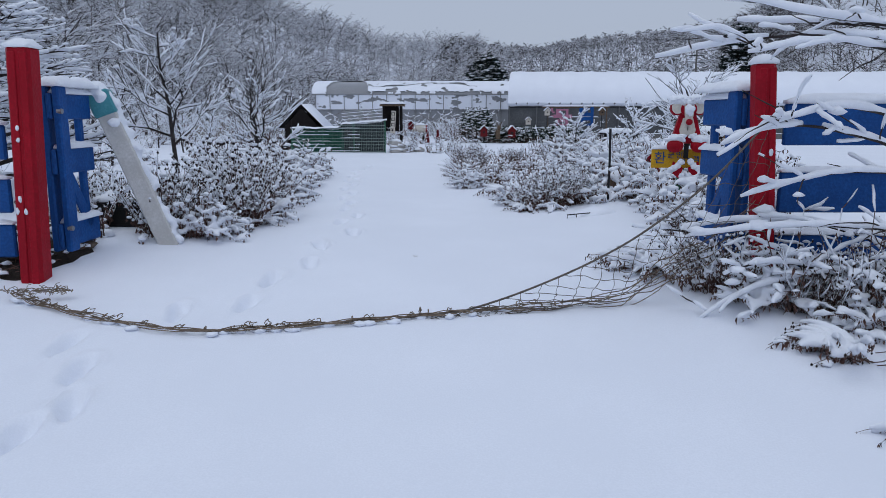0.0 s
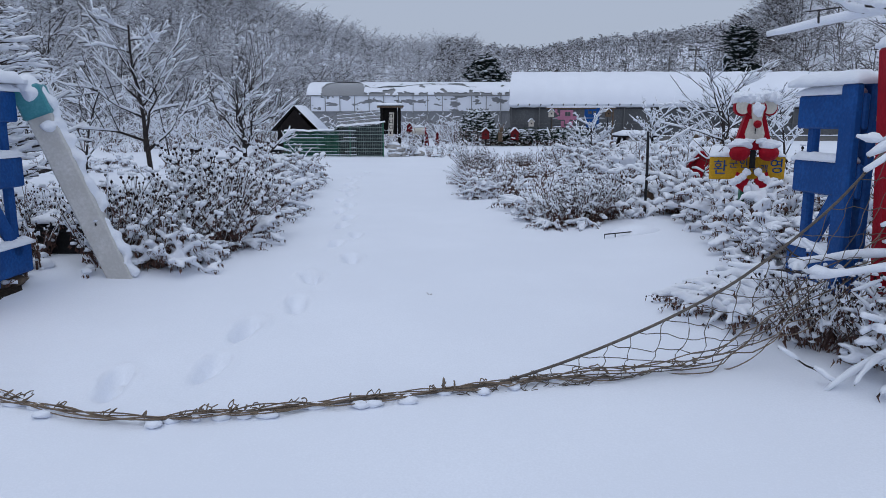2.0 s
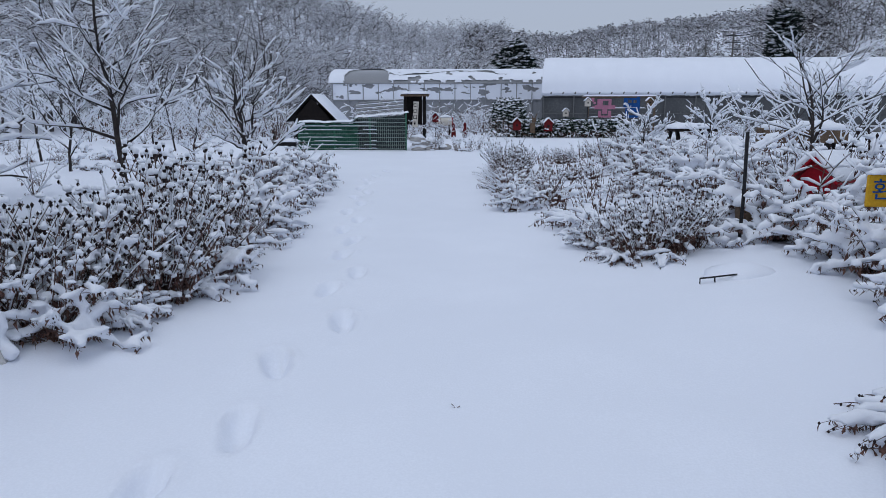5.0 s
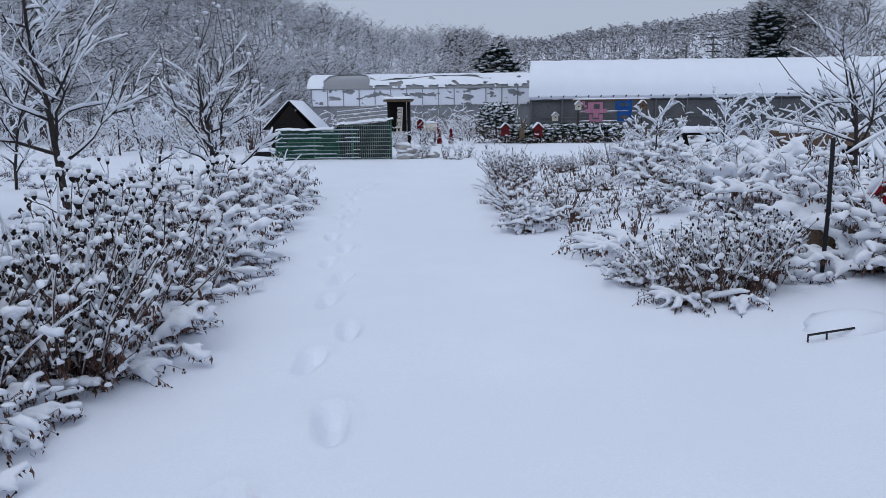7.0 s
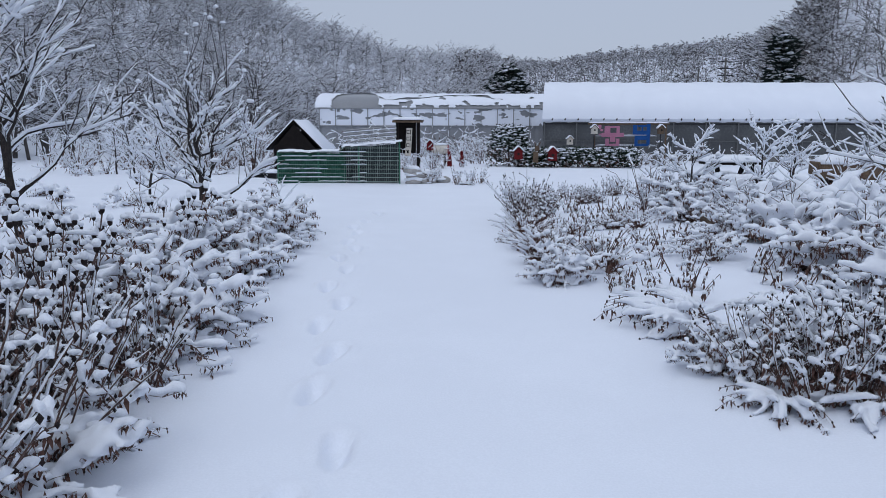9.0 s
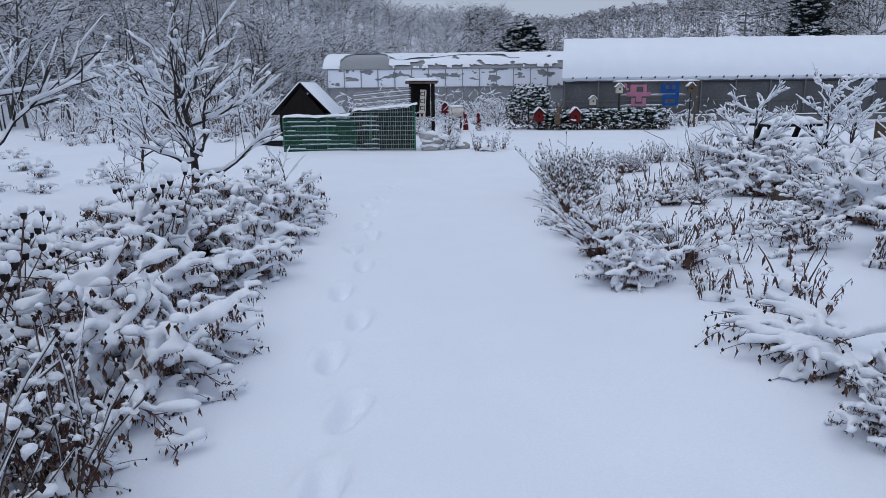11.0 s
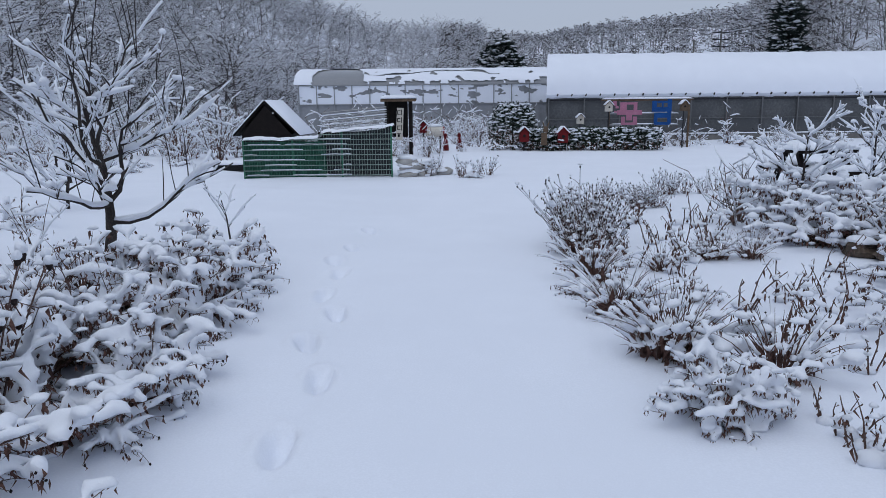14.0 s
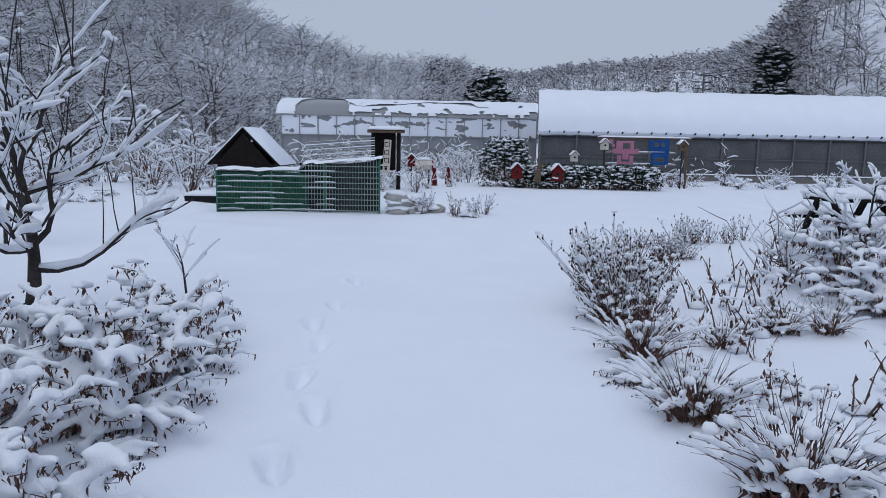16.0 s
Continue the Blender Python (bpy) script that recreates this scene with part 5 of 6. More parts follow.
def teasel(seed, h=0.95, n=6):
    """Tall forked stems with egg-shaped heads, each under a tall cap of snow."""
    rng = random.Random(seed)
    w, lf, hd, sn = Build(), Build(), Build(), Build()
    for k in range(n):
        a = rng.uniform(0, 6.3)
        pts = bend((math.cos(a) * 0.1, math.sin(a) * 0.1, -0.05), (math.cos(a) * 0.25, math.sin(a) * 0.25, 1), h * rng.uniform(0.75, 1.15), 6, 0.02, 0.05, rng)
        w.tube(pts, [0.008, 0.008, 0.007, 0.006, 0.006, 0.005, 0.004], 4, cap=False)
        tips = [pts[-1]]
        for i in (3, 4, 5):
            b2 = rng.uniform(0, 6.3)
            t2 = bend(pts[i], (math.cos(b2) * 0.6, math.sin(b2) * 0.6, 1), h * rng.uniform(0.14, 0.26), 3, -0.02, 0.06, rng)
            w.tube(t2, [0.005, 0.004, 0.004, 0.003], 3, cap=False)
            tips.append(t2[-1])
            t3 = bend(pts[i], (math.cos(b2 + 2), math.sin(b2 + 2), 0.25), rng.uniform(0.12, 0.25), 3, 0.12, 0.05, rng)
            w.tube(t3, [0.004, 0.003, 0.003, 0.002], 3, cap=False)
            snow_line(sn, t3, 0.018, rng, 0, 5)
            rag(lf, t3[-1], 0.07, rng)
        for p in tips:
            r = rng.uniform(0.018, 0.026)
            hd.ball(p + Vector((0, 0, r)), (r, r, r * 1.5), 0.1, 1, rng=rng)
            sn.ball(p + Vector((0, 0, r * 2.4)), (r * 1.35, r * 1.35, r * 1.7), 0.12, 2, rng=rng, under=0.7)
    return plant("teasel_plant", "tall dry teasel with egg-shaped heads under caps of snow", "teasels of the flower bed", w, lf, hd, sn)


def grass_tuft(seed, h=0.5, n=70):
    """Arching dry blades and thin stems, brown at the heart, pressed by snow."""
    rng = random.Random(seed)
    w, lf, hd, sn = Build(), Build(), Build(), Build()
    for k in range(n):
        a, q = rng.uniform(0, 6.3), rng.uniform(0.2, 1.0)
        pts = bend((math.cos(a) * 0.09 * q, math.sin(a) * 0.09 * q, -0.03), (math.cos(a) * q, math.sin(a) * q, 1.2), h * rng.uniform(0.6, 1.25), 6, 0.10 + 0.10 * q, 0.07, rng)
        (lf if k % 3 else w).tube(pts, [0.005, 0.005, 0.005, 0.004, 0.003, 0.002, 0.001], 3, cap=False)
        if k % 3 == 0:
            snow_line(sn, pts[2:], 0.024, rng, 0.1, 5)
            hd.ball(pts[-1], 0.008, 0.2, 0, rng=rng)
        if rng.random() < 0.33:
            clump(sn, pts[rng.randint(3, 6)], rng.uniform(0.03, 0.06), rng, lf)
    for k in range(40):
        a, q = rng.uniform(0, 6.3), rng.uniform(0.02, 0.22)
        rag(lf, (q * math.cos(a), q * math.sin(a), h * rng.uniform(0.15, 0.5)), rng.uniform(0.06, 0.13), rng)
    return plant("grass_tuft", "tuft of dry brown grass arching under ridges of snow", "grass tufts of the bed", w, lf, hd, fuse(sn, 0.02))


def sapling(seed, h, reach, n, label, pods=0, thick=0.03, name="sapling", rise=0.55, low=0.25, snowy=0.022, at=(0, 0, 0), turn=0, subs=4, group="", wob=0.09, shoots=0, fan=(0.6, 1.6)):
    rng = random.Random(seed)
    w, sn, hd = Build(), Build(), Build()
    trunk = bend((0, 0, -0.1), (rng.uniform(-0.1, 0.1), rng.uniform(-0.1, 0.1), 1), h * 0.8, 8, -0.01, 0.06, rng)
    w.tube(trunk, [thick * (1 - 0.085 * k) for k in range(9)], 7, cap=False)
    for k in range(n):
        f = low + (0.98 - low) * (k + rng.random()) / n
        i = min(7, int(f * 8))
        p = trunk[i].lerp(trunk[i + 1], f * 8 - i)
        a = k * 2.4 + rng.uniform(-0.5, 0.5)
        L = reach * (1.15 - 0.6 * f) * rng.uniform(0.75, 1.2)
        pts = bend(p, (math.cos(a), math.sin(a), rise * rng.uniform(*fan)), L, 7, -0.03 + 0.04 * rng.random(), wob, rng)
        r0 = thick * (0.55 - 0.3 * f)
        w.tube(pts, [r0 * (1 - 0.11 * q) + 0.0015 for q in range(8)], 5, cap=False)
        snow_line(sn, pts, snowy, rng, 0.06)
        for s in range(shoots):
            t4 = bend(pts[rng.randint(2, 7)], (rng.gauss(0, 0.2), rng.gauss(0, 0.2), 1), rng.uniform(0.4, 1.1), 5, -0.01, 0.07, rng)
            w.tube(t4, [0.006, 0.005, 0.005, 0.004, 0.003, 0.002], 4, cap=False)
            if rng.random() < 0.5:
                clump(sn, t4[-1], rng.uniform(0.02, 0.045), rng)
        for s in range(subs):
            j = rng.randint(2, 6)
            a2 = a + rng.choice((-1, 1)) * rng.uniform(0.4, 1.1)
            t2 = bend(pts[j], (math.cos(a2), math.sin(a2), rise * rng.uniform(0.4, 2.2)), L * rng.uniform(0.3, 0.6), 5, -0.02, 0.1, rng)
            w.tube(t2, [r0 * 0.45 * (1 - 0.12 * q) + 0.0015 for q in range(6)], 4, cap=False)
            snow_line(sn, t2, snowy * 0.75, rng, 0.08)
            for z in range(2):
                j2 = rng.randint(1, 4)
                a3 = a2 + rng.choice((-1, 1)) * rng.uniform(0.4, 1.0)
                t3 = bend(t2[j2], (math.cos(a3), math.sin(a3), rise * rng.uniform(0.4, 2.0)), L * rng.uniform(0.15, 0.3), 3, 0, 0.1, rng)
                w.tube(t3, [r0 * 0.25 + 0.001] * 4, 3, cap=False)
                snow_line(sn, t3, snowy * 0.55, rng, 0.1, 4)
                if pods and rng.random() < pods:
                    clump(sn, t3[-1], rng.uniform(0.03, 0.055), rng)
    g = thing(name, at, label, "tree", group, turn=turn)
    part("trunk", w, BARK, g)
    tagged(part("snow", sn, SNOW_CLUMP, g, "snow lying along every branch", True), kind="stuff")
    return g


def twig_bush(seed, h=1.0, n=8):
    rng = random.Random(seed)
    w, lf, hd, sn = Build(), Build(), Build(), Build()
    for k in range(n):
        a, q = rng.uniform(0, 6.3), rng.uniform(0.1, 0.9)
        pts = bend((0, 0, -0.05), (math.cos(a) * q, math.sin(a) * q, 1), h * rng.uniform(0.6, 1.1), 5, 0.03, 0.12, rng)
        w.tube(pts, [0.011, 0.009, 0.007, 0.006, 0.005, 0.004], 3, cap=False)
        snow_line(sn, pts, 0.016, rng, 0.1, 4)
        for s in range(3):
            t2 = bend(pts[rng.randint(1, 5)], (rng.gauss(0, 1), rng.gauss(0, 1), 0.6), h * rng.uniform(0.15, 0.4), 3, 0.04, 0.15, rng)
            w.tube(t2, [0.006, 0.005, 0.004, 0.003], 3, cap=False)
            snow_line(sn, t2, 0.014, rng, 0.1, 4)
        for s in range(3):
            rag(lf, pts[rng.randint(1, 4)] + Vector((rng.gauss(0, 0.1), rng.gauss(0, 0.1), 0)), 0.07, rng)
    return plant("twiggy_bush", "bare twiggy bush outlined with thin snow", "twiggy bushes of the field", w, lf, hd, sn)


seeds = [seed_shrub(100 + k, 0.78 + 0.07 * (k % 3), 0.5 + 0.1 * (k % 2)) for k in range(6)]
ladens = [laden_bush(200 + k, 0.55 + 0.08 * (k % 3), 0.5) for k in range(5)]
fallens = [fallen_stems(300 + k, 0.7 + 0.1 * (k % 2), 12) for k in range(4)]
stalks = [dry_stalks(400 + k, 0.36 + 0.06 * (k % 3), 4) for k in range(5)]
teasels = [teasel(430 + k, 0.9 + 0.1 * k) for k in range(3)]
tufts = [grass_tuft(450 + k, 0.46 + 0.06 * k) for k in range(3)]
twiggies = [twig_bush(250 + k) for k in range(5)]
thin_seeds = [seed_shrub(120 + k, 0.85, 0.45, 12, True) for k in range(3)]
thin_ladens = [laden_bush(220 + k, 0.6, 0.5, 7, True) for k in range(3)]


def put(kind, x, y, size, turn, dz=0.0):
    m = pose(x, y, ground(x, y) - 0.02 + dz, 0, 0, turn) @ Matrix.Diagonal((size, size, size, 1))
    return copy_thing(kind, m)


# the two flower beds: plan stretches, from the verge inwards
rng = random.Random(77)


def left_edge(y):
    return float(np.interp(y, [6.6, 7.4, 8.1, 9.2, 10.2, 10.8, 11.1, 11.7, 12.1, 13.2, 14.4, 15.6], [-2.6, -2.2, -1.98, -2.1, -2.15, -2.1, -2.75, -2.7, -2.25, -2.5, -2.45, -2.6]))


y = 7.1
while y < 15.3:
    for row, dx in enumerate((0.2, 0.6, 1.05, 1.5, 2.0)):
        if row > 2 and (y > 8.6 or rng.random() < 0.4):
            continue
        if row > 1 and y > 8.9 and not 11.7 < y < 13.2:
            continue
        if row > 0 and y > 9.6 and rng.random() < 0.3:
            continue
        x = left_edge(y) - dx + rng.uniform(-0.15, 0.15)
        yy = y + rng.uniform(-0.2, 0.2)
        late = ease(8.2, 11.5, yy)
        if rng.random() < (0.12 if row else 0.35) + 0.6 * late:
            put(rng.choice(ladens), x, yy, rng.uniform(0.8, 1.1) * (0.85 if row == 0 else 1.0 if row < 2 else 0.8), rng.uniform(0, 360))
        else:
            put(rng.choice(seeds), x, yy, rng.uniform(0.76, 1.04) * (0.8 if row == 0 else 0.95 if row < 2 else 0.8) * (1 - 0.15 * ease(8.5, 9.5, yy)) * (1 - 0.1 * late), rng.uniform(0, 360))
    y += 0.40
for k in range(12):
    y = 7.4 + k * 0.66
    put(rng.choice(fallens), left_edge(y) - 0.1, y, rng.uniform(0.4, 0.6), rng.uniform(-70, 70))

for k in range(11):
    put(rng.choice(seeds), -2.5 + rng.uniform(-0.35, 0.28), rng.uniform(7.0, 8.6), rng.uniform(0.7, 0.98), rng.uniform(0, 360))
for k in range(8):
    y = 9.2 + k * 0.4
    put(rng.choice(teasels), left_edge(y) - rng.uniform(0.5, 1.1), y, rng.uniform(0.65, 0.85), rng.uniform(0, 360))
for k in range(5):
    put(rng.choice(tufts), left_edge(13) - rng.uniform(0.6, 1.3), 12.2 + 0.5 * k, rng.uniform(0.8, 1.2), rng.uniform(0, 360))
for k in range(4):
    put(rng.choice(ladens), -2.25 + rng.uniform(-0.1, 0.1), 7.3 + k * 0.45, rng.uniform(0.4, 0.55), rng.uniform(0, 360))

# clumps of the right bed: centre, half widths, number, kinds, sizes
for cx, cy, ax, ay, n, kinds, s0, s1 in (
        (1.55, 9.4, 0.45, 0.4, 9, seeds, 0.5, 0.7), (1.75, 9.9, 0.4, 0.3, 4, ladens, 0.6, 0.8), (1.35, 9.15, 0.25, 0.15, 3, fallens, 0.4, 0.6),
        (1.05, 10.7, 0.12, 0.25, 4, fallens, 0.65, 0.8), (1.0, 11.95, 0.2, 0.3, 7, stalks, 0.6, 0.9), (1.25, 11.4, 0.15, 0.2, 3, stalks, 0.6, 0.9),
        (0.52, 12.2, 0.15, 0.1, 3, ladens, 0.5, 0.62), (0.42, 12.95, 0.1, 0.12, 2, tufts, 0.8, 0.95), (0.85, 12.75, 0.1, 0.1, 1, tufts, 0.9, 1.0), (0.42, 13.95, 0.12, 0.15, 2, tufts, 0.6, 0.75),
        (0.4, 14.7, 0.12, 0.25, 3, fallens, 0.35, 0.5), (0.42, 15.1, 0.15, 0.2, 2, tufts, 0.6, 0.8), (0.6, 16.3, 0.18, 0.25, 4, seeds, 0.72, 0.9), (0.75, 17.4, 0.25, 0.4, 3, seeds, 0.55, 0.7), (0.45, 16.0, 0.15, 0.2, 2, tufts, 0.6, 0.7),
        (0.95, 14.3, 0.3, 0.5, 3, fallens, 0.3, 0.45), (1.1, 15.3, 0.05, 0.1, 1, tufts, 0.45, 0.5), (1.75, 15.5, 0.25, 0.2, 3, tufts, 0.45, 0.6), (1.6, 16.5, 0.5, 0.4, 3, stalks, 0.6, 0.9), (1.5, 18.9, 0.6, 0.5, 6, seeds, 0.35, 0.5),
        (3.05, 15.8, 0.3, 0.35, 5, ladens, 0.75, 0.95), (3.2, 16.8, 0.4, 0.5, 5, ladens, 0.9, 1.1), (2.9, 17.6, 0.5, 0.4, 4, twiggies, 0.8, 1.1), (2.9, 14.2, 0.3, 0.3, 4, ladens, 0.55, 0.75), (2.3, 13.2, 0.25, 0.3, 2, ladens, 0.5, 0.6),
        (3.65, 10.5, 0.4, 0.5, 6, ladens, 0.75, 1.0), (2.9, 9.75, 0.3, 0.2, 4, ladens, 0.4, 0.55), (3.35, 11.8, 0.5, 0.9, 8, ladens, 0.8, 1.05), (3.6, 14.0, 0.5, 1.0, 8, thin_ladens, 0.9, 1.2), (3.95, 16.6, 0.6, 1.2, 8, thin_ladens, 0.9, 1.2), (3.5, 12.8, 0.5, 2.5, 7, twiggies, 0.7, 1.0),
        (4.4, 11.2, 0.6, 1.6, 9, thin_seeds, 0.8, 1.1), (4.7, 15.5, 0.7, 2.2, 10, thin_ladens, 1.0, 1.3), (2.65, 6.95, 0.5, 0.35, 7, ladens, 0.5, 0.68), (3.2, 7.7, 0.6, 0.5, 8, ladens, 0.8, 1.05), (2.75, 8.7, 0.45, 0.4, 6, ladens, 0.7, 0.95), (4.0, 9.2, 0.5, 0.8, 7, ladens, 0.8, 1.1),
        (1.8, 5.95, 0.25, 0.2, 6, fallens, 0.5, 0.72), (2.1, 6.4, 0.35, 0.3, 5, fallens, 0.5, 0.7), (0.98, 9.8, 0.12, 0.3, 3, ladens, 0.32, 0.42), (2.0, 19.8, 0.7, 0.4, 5, thin_seeds, 0.35, 0.5), (3.4, 20.2, 0.9, 0.4, 6, thin_seeds, 0.35, 0.5), (5.2, 20.0, 0.9, 0.8, 6, thin_ladens, 0.7, 0.95), (6.2, 17.6, 0.6, 0.8, 5, twiggies, 0.8, 1.2)):
    for k in range(n):
        x, y = cx + rng.uniform(-ax, ax), cy + rng.uniform(-ay, ay)
        put(rng.choice(kinds), x, y, rng.uniform(s0, s1), 180 + rng.uniform(-60, 60) if kinds is fallens else rng.uniform(0, 360))
for k in range(46):
    y = rng.uniform(11.6, 18.5)
    put(rng.choice(stalks), rng.uniform(0.8, 2.4), y, rng.uniform(0.6, 1.1), rng.uniform(0, 360))
[put(rng.choice(thin_seeds + fallens), rng.uniform(-1.2, 0.3), rng.uniform(24.0, 24.9), rng.uniform(0.4, 0.6), rng.uniform(0, 360)) for k in range(9)]
put(ladens[0], 2.82, 9.85, 0.6, 40), put(ladens[2], 3.15, 9.9, 0.7, 120), put(twiggies[1], 2.95, 9.95, 0.8, 10)
put(ladens[1], 2.75, 9.35, 0.75, 150), put(ladens[3], 3.0, 9.75, 1.15, 20), put(twiggies[2], 2.9, 9.9, 1.0, 60), put(ladens[0], 2.7, 9.75, 1.0, 200), put(fallens[2], 1.25, 10.95, 0.7, 175)

# in front of the fence panels
for cx, cy, ax, ay, n, kinds, s0, s1 in ((2.75, 4.95, 0.5, 0.2, 3, ladens, 0.6, 0.8), (3.4, 4.75, 0.5, 0.25, 3, ladens, 0.6, 0.8), (2.9, 4.7, 0.6, 0.3, 6, twiggies, 0.6, 0.9), (2.8, 4.8, 0.5, 0.2, 4, seeds, 0.5, 0.65), (2.0, 5.3, 0.25, 0.2, 3, seeds, 0.5, 0.7), (2.9, 4.2, 0.4, 0.25, 4, fallens, 0.6, 0.9), (2.55, 3.35, 0.25, 0.3, 3, fallens, 0.35, 0.5), (-3.6, 6.6, 0.4, 0.6, 5, stalks, 0.8, 1.1)):
    for k in range(n):
        put(rng.choice(kinds), cx + rng.uniform(-ax, ax), cy + rng.uniform(-ay, ay), rng.uniform(s0, s1), 180 + rng.uniform(-70, 70) if kinds is fallens else rng.uniform(0, 360))
# rough growth in the far field
for k in range(60):
    x, y = rng.uniform(-13, -3.6), rng.uniform(13, 34)
    if x > -7.5 and 20 < y < 30:
        continue
    put(rng.choice(thin_ladens + fallens + twiggies), x, y, rng.uniform(0.35, 0.75), rng.uniform(0, 360))
for k in range(60):
    put(rng.choice(twiggies), rng.uniform(-15, -6), rng.uniform(28, 40), rng.uniform(0.9, 2.0), rng.uniform(0, 360))
for k in range(60):
    x = rng.uniform(-6, 3.0)
    put(rng.choice(twiggies), x, rng.uniform(34.5, 43), rng.uniform(0.6, 1.5), rng.uniform(0, 360))
for k in range(10):
    put(rng.choice(twiggies), rng.uniform(-2.8, -0.2), rng.uniform(30.0, 33.2), rng.uniform(0.5, 0.9), rng.uniform(0, 360))
for k in range(12):
    put(rng.choice(twiggies), rng.uniform(4, 14), rng.uniform(34.5, 37.5), rng.uniform(0.6, 1.3), rng.uniform(0, 360))
for k in range(18):
    put(rng.choice(thin_ladens + thin_seeds), rng.uniform(5.5, 14), rng.uniform(33.5, 37), rng.uniform(0.5, 0.9), rng.uniform(0, 360))
for kind in seeds + ladens + fallens + stalks + teasels + tufts + thin_seeds + thin_ladens + twiggies:
    for o in list(kind.children_recursive):
        bpy.data.objects.remove(o)
    bpy.data.objects.remove(kind)

# ---- trees of the garden ----
TREE = "young bare tree with snow along its dark branches"
sapling(1, 3.3, 1.25, 15, TREE, 0.05, 0.045, "young_tree", 0.85, 0.3, 0.021, (-4.55, 12.4, 0.42), 40, 5, "young trees of the garden", 0.15, 0, (0.2, 2.0))
sapling(2, 2.0, 1.5, 15, "low spreading bare tree with thick snow on its limbs", 0.2, 0.06, "spreading_tree", 0.6, 0.3, 0.026, (-4.1, 15.75, 0.4), 0, 3, "", 0.2, 3, (-0.1, 2.4))
sapling(3, 0.85, 0.5, 5, "slender three-branched sapling with a little snow", 0, 0.014, "sapling", 0.9, 0.5, 0.012, (-3.0, 16.1, 0.4), 10, 1)
sapling(4, 2.1, 1.65, 13, "wide bare fruit tree with snow-lined branches", 0, 0.042, "fruit_tree", 0.6, 0.25, 0.018, (4.85, 14.0, 0.45), 0, 5, "", 0.12, 0, (0.1, 2.2))
sapling(5, 1.5, 0.75, 11, TREE, 0.2, 0.022, "young_tree", 0.8, 0.15, 0.02, (3.1, 17.0, 0.45), 20, 4, "young trees of the garden")
sapling(6, 1.7, 0.8, 12, TREE, 0.2, 0.024, "young_tree", 0.8, 0.2, 0.02, (4.9, 18.6, 0.45), 70, 4, "young trees of the garden")
for k, (x, y, h) in enumerate(((-7.6, 16.5, 2.6), (-9.6, 19, 2.8), (-12, 22, 3.2), (-8.6, 24, 2.4), (-14, 17, 3.6), (-6.4, 19.5, 1.9), (-11, 28, 3.0), (-15, 26, 3.6), (-7.6, 31, 2.4), (6.5, 21, 1.8), (7.6, 17.5, 2.2), (9.5, 23, 2.4), (-9, 14, 3.0))):
    sapling(20 + k, h, h * 0.36, 13, TREE, 0.15, 0.03, "young_tree", 0.75, 0.2, 0.022, (x, y, ground(x, y) - 0.05), k * 50, 4, "young trees of the garden")
sapling(40, 3.6, 1.5, 34, "thick tree weighed down with snow beside the gate", 0.5, 0.07, "snow_laden_tree", 0.12, 0.15, 0.028, (-6.0, 9.2, 0.4), 0, 8)
sapling(41, 4.2, 1.8, 34, "thick tree weighed down with snow beside the gate", 0.5, 0.07, "snow_laden_tree", 0.12, 0.15, 0.03, (-7.6, 11.6, 0.4), 90, 8)


def overhang():
    """The tree at the fence whose long limbs reach over the gate post."""
    rng = random.Random(8)
    w, sn = Build(), Build()
    limbs = [(3.6, 2.06, 0.06, 2.2, 0.008), (3.5, 2.16, 0.12, 2.3, 0.008), (3.4, 1.9, 0.25, 1.5, 0.03), (3.4, 1.45, 0.5, 1.8, 0.055), (3.3, 1.3, 0.45, 1.6, 0.05), (3.6, 1.1, 0.3, 1.6, 0.03),
             (3.5, 0.55, 0.45, 1.8, 0.03), (3.4, 0.75, 0.35, 1.7, 0.045), (3.3, 0.5, 0.2, 1.6, 0.025), (3.9, 1.9, 0.5, 1.9, 0.03), (4.0, 2.1, 0.8, 1.9, 0.04), (3.0, 0.35, 0.7, 1.2, 0.07)]
    for k, (x, z, up, L, sag) in enumerate(limbs):
        a = math.pi + rng.gauss(0.0, 0.12)
        pts = bend((x, 4.85 + rng.uniform(-0.12, 0.2), z), (math.cos(a), math.sin(a) * 0.6, up), L, 18, sag, 0.045, rng)
        w.tube(pts, [0.016 * (1 - 0.048 * q) + 0.002 for q in range(19)], 6, cap=False)
        snow_line(sn, pts, 0.019, rng, 0.02, 7)
        for s in range(7):
            j = rng.randint(4, 17)
            a2 = a + rng.uniform(-1.2, 1.2)
            t2 = bend(pts[j], (math.cos(a2), math.sin(a2), rng.uniform(-0.3, 0.8)), rng.uniform(0.15, 0.6), 8, 0.04, 0.1, rng)
            w.tube(t2, [0.005] * 5 + [0.004, 0.003, 0.003, 0.002], 4, cap=False)
            if rng.random() < 0.7:
                snow_line(sn, t2, 0.014, rng, 0.05, 6)
            if rng.random() < 0.3:
                clump(sn, t2[rng.randint(2, 7)], rng.uniform(0.03, 0.06), rng)
    for x, top in ((4.3, 2.4), (3.7, 2.2), (4.7, 2.0)):
        w.tube([(x, 5.0, 0.0), (x - 0.05, 5.0, 0.8), (x + 0.03, 5.03, 1.5), (x, 5.0, top)], [0.05, 0.045, 0.035, 0.02], 8)
    g = thing("overhanging_tree", (0, 0, 0), "bare tree with long snow-covered limbs arching over the fence", "tree")
    part("trunk", w, BARK, g)
    tagged(part("snow", sn, SNOW_CLUMP, g, "heavy snow along every limb", True), kind="stuff")


overhang()


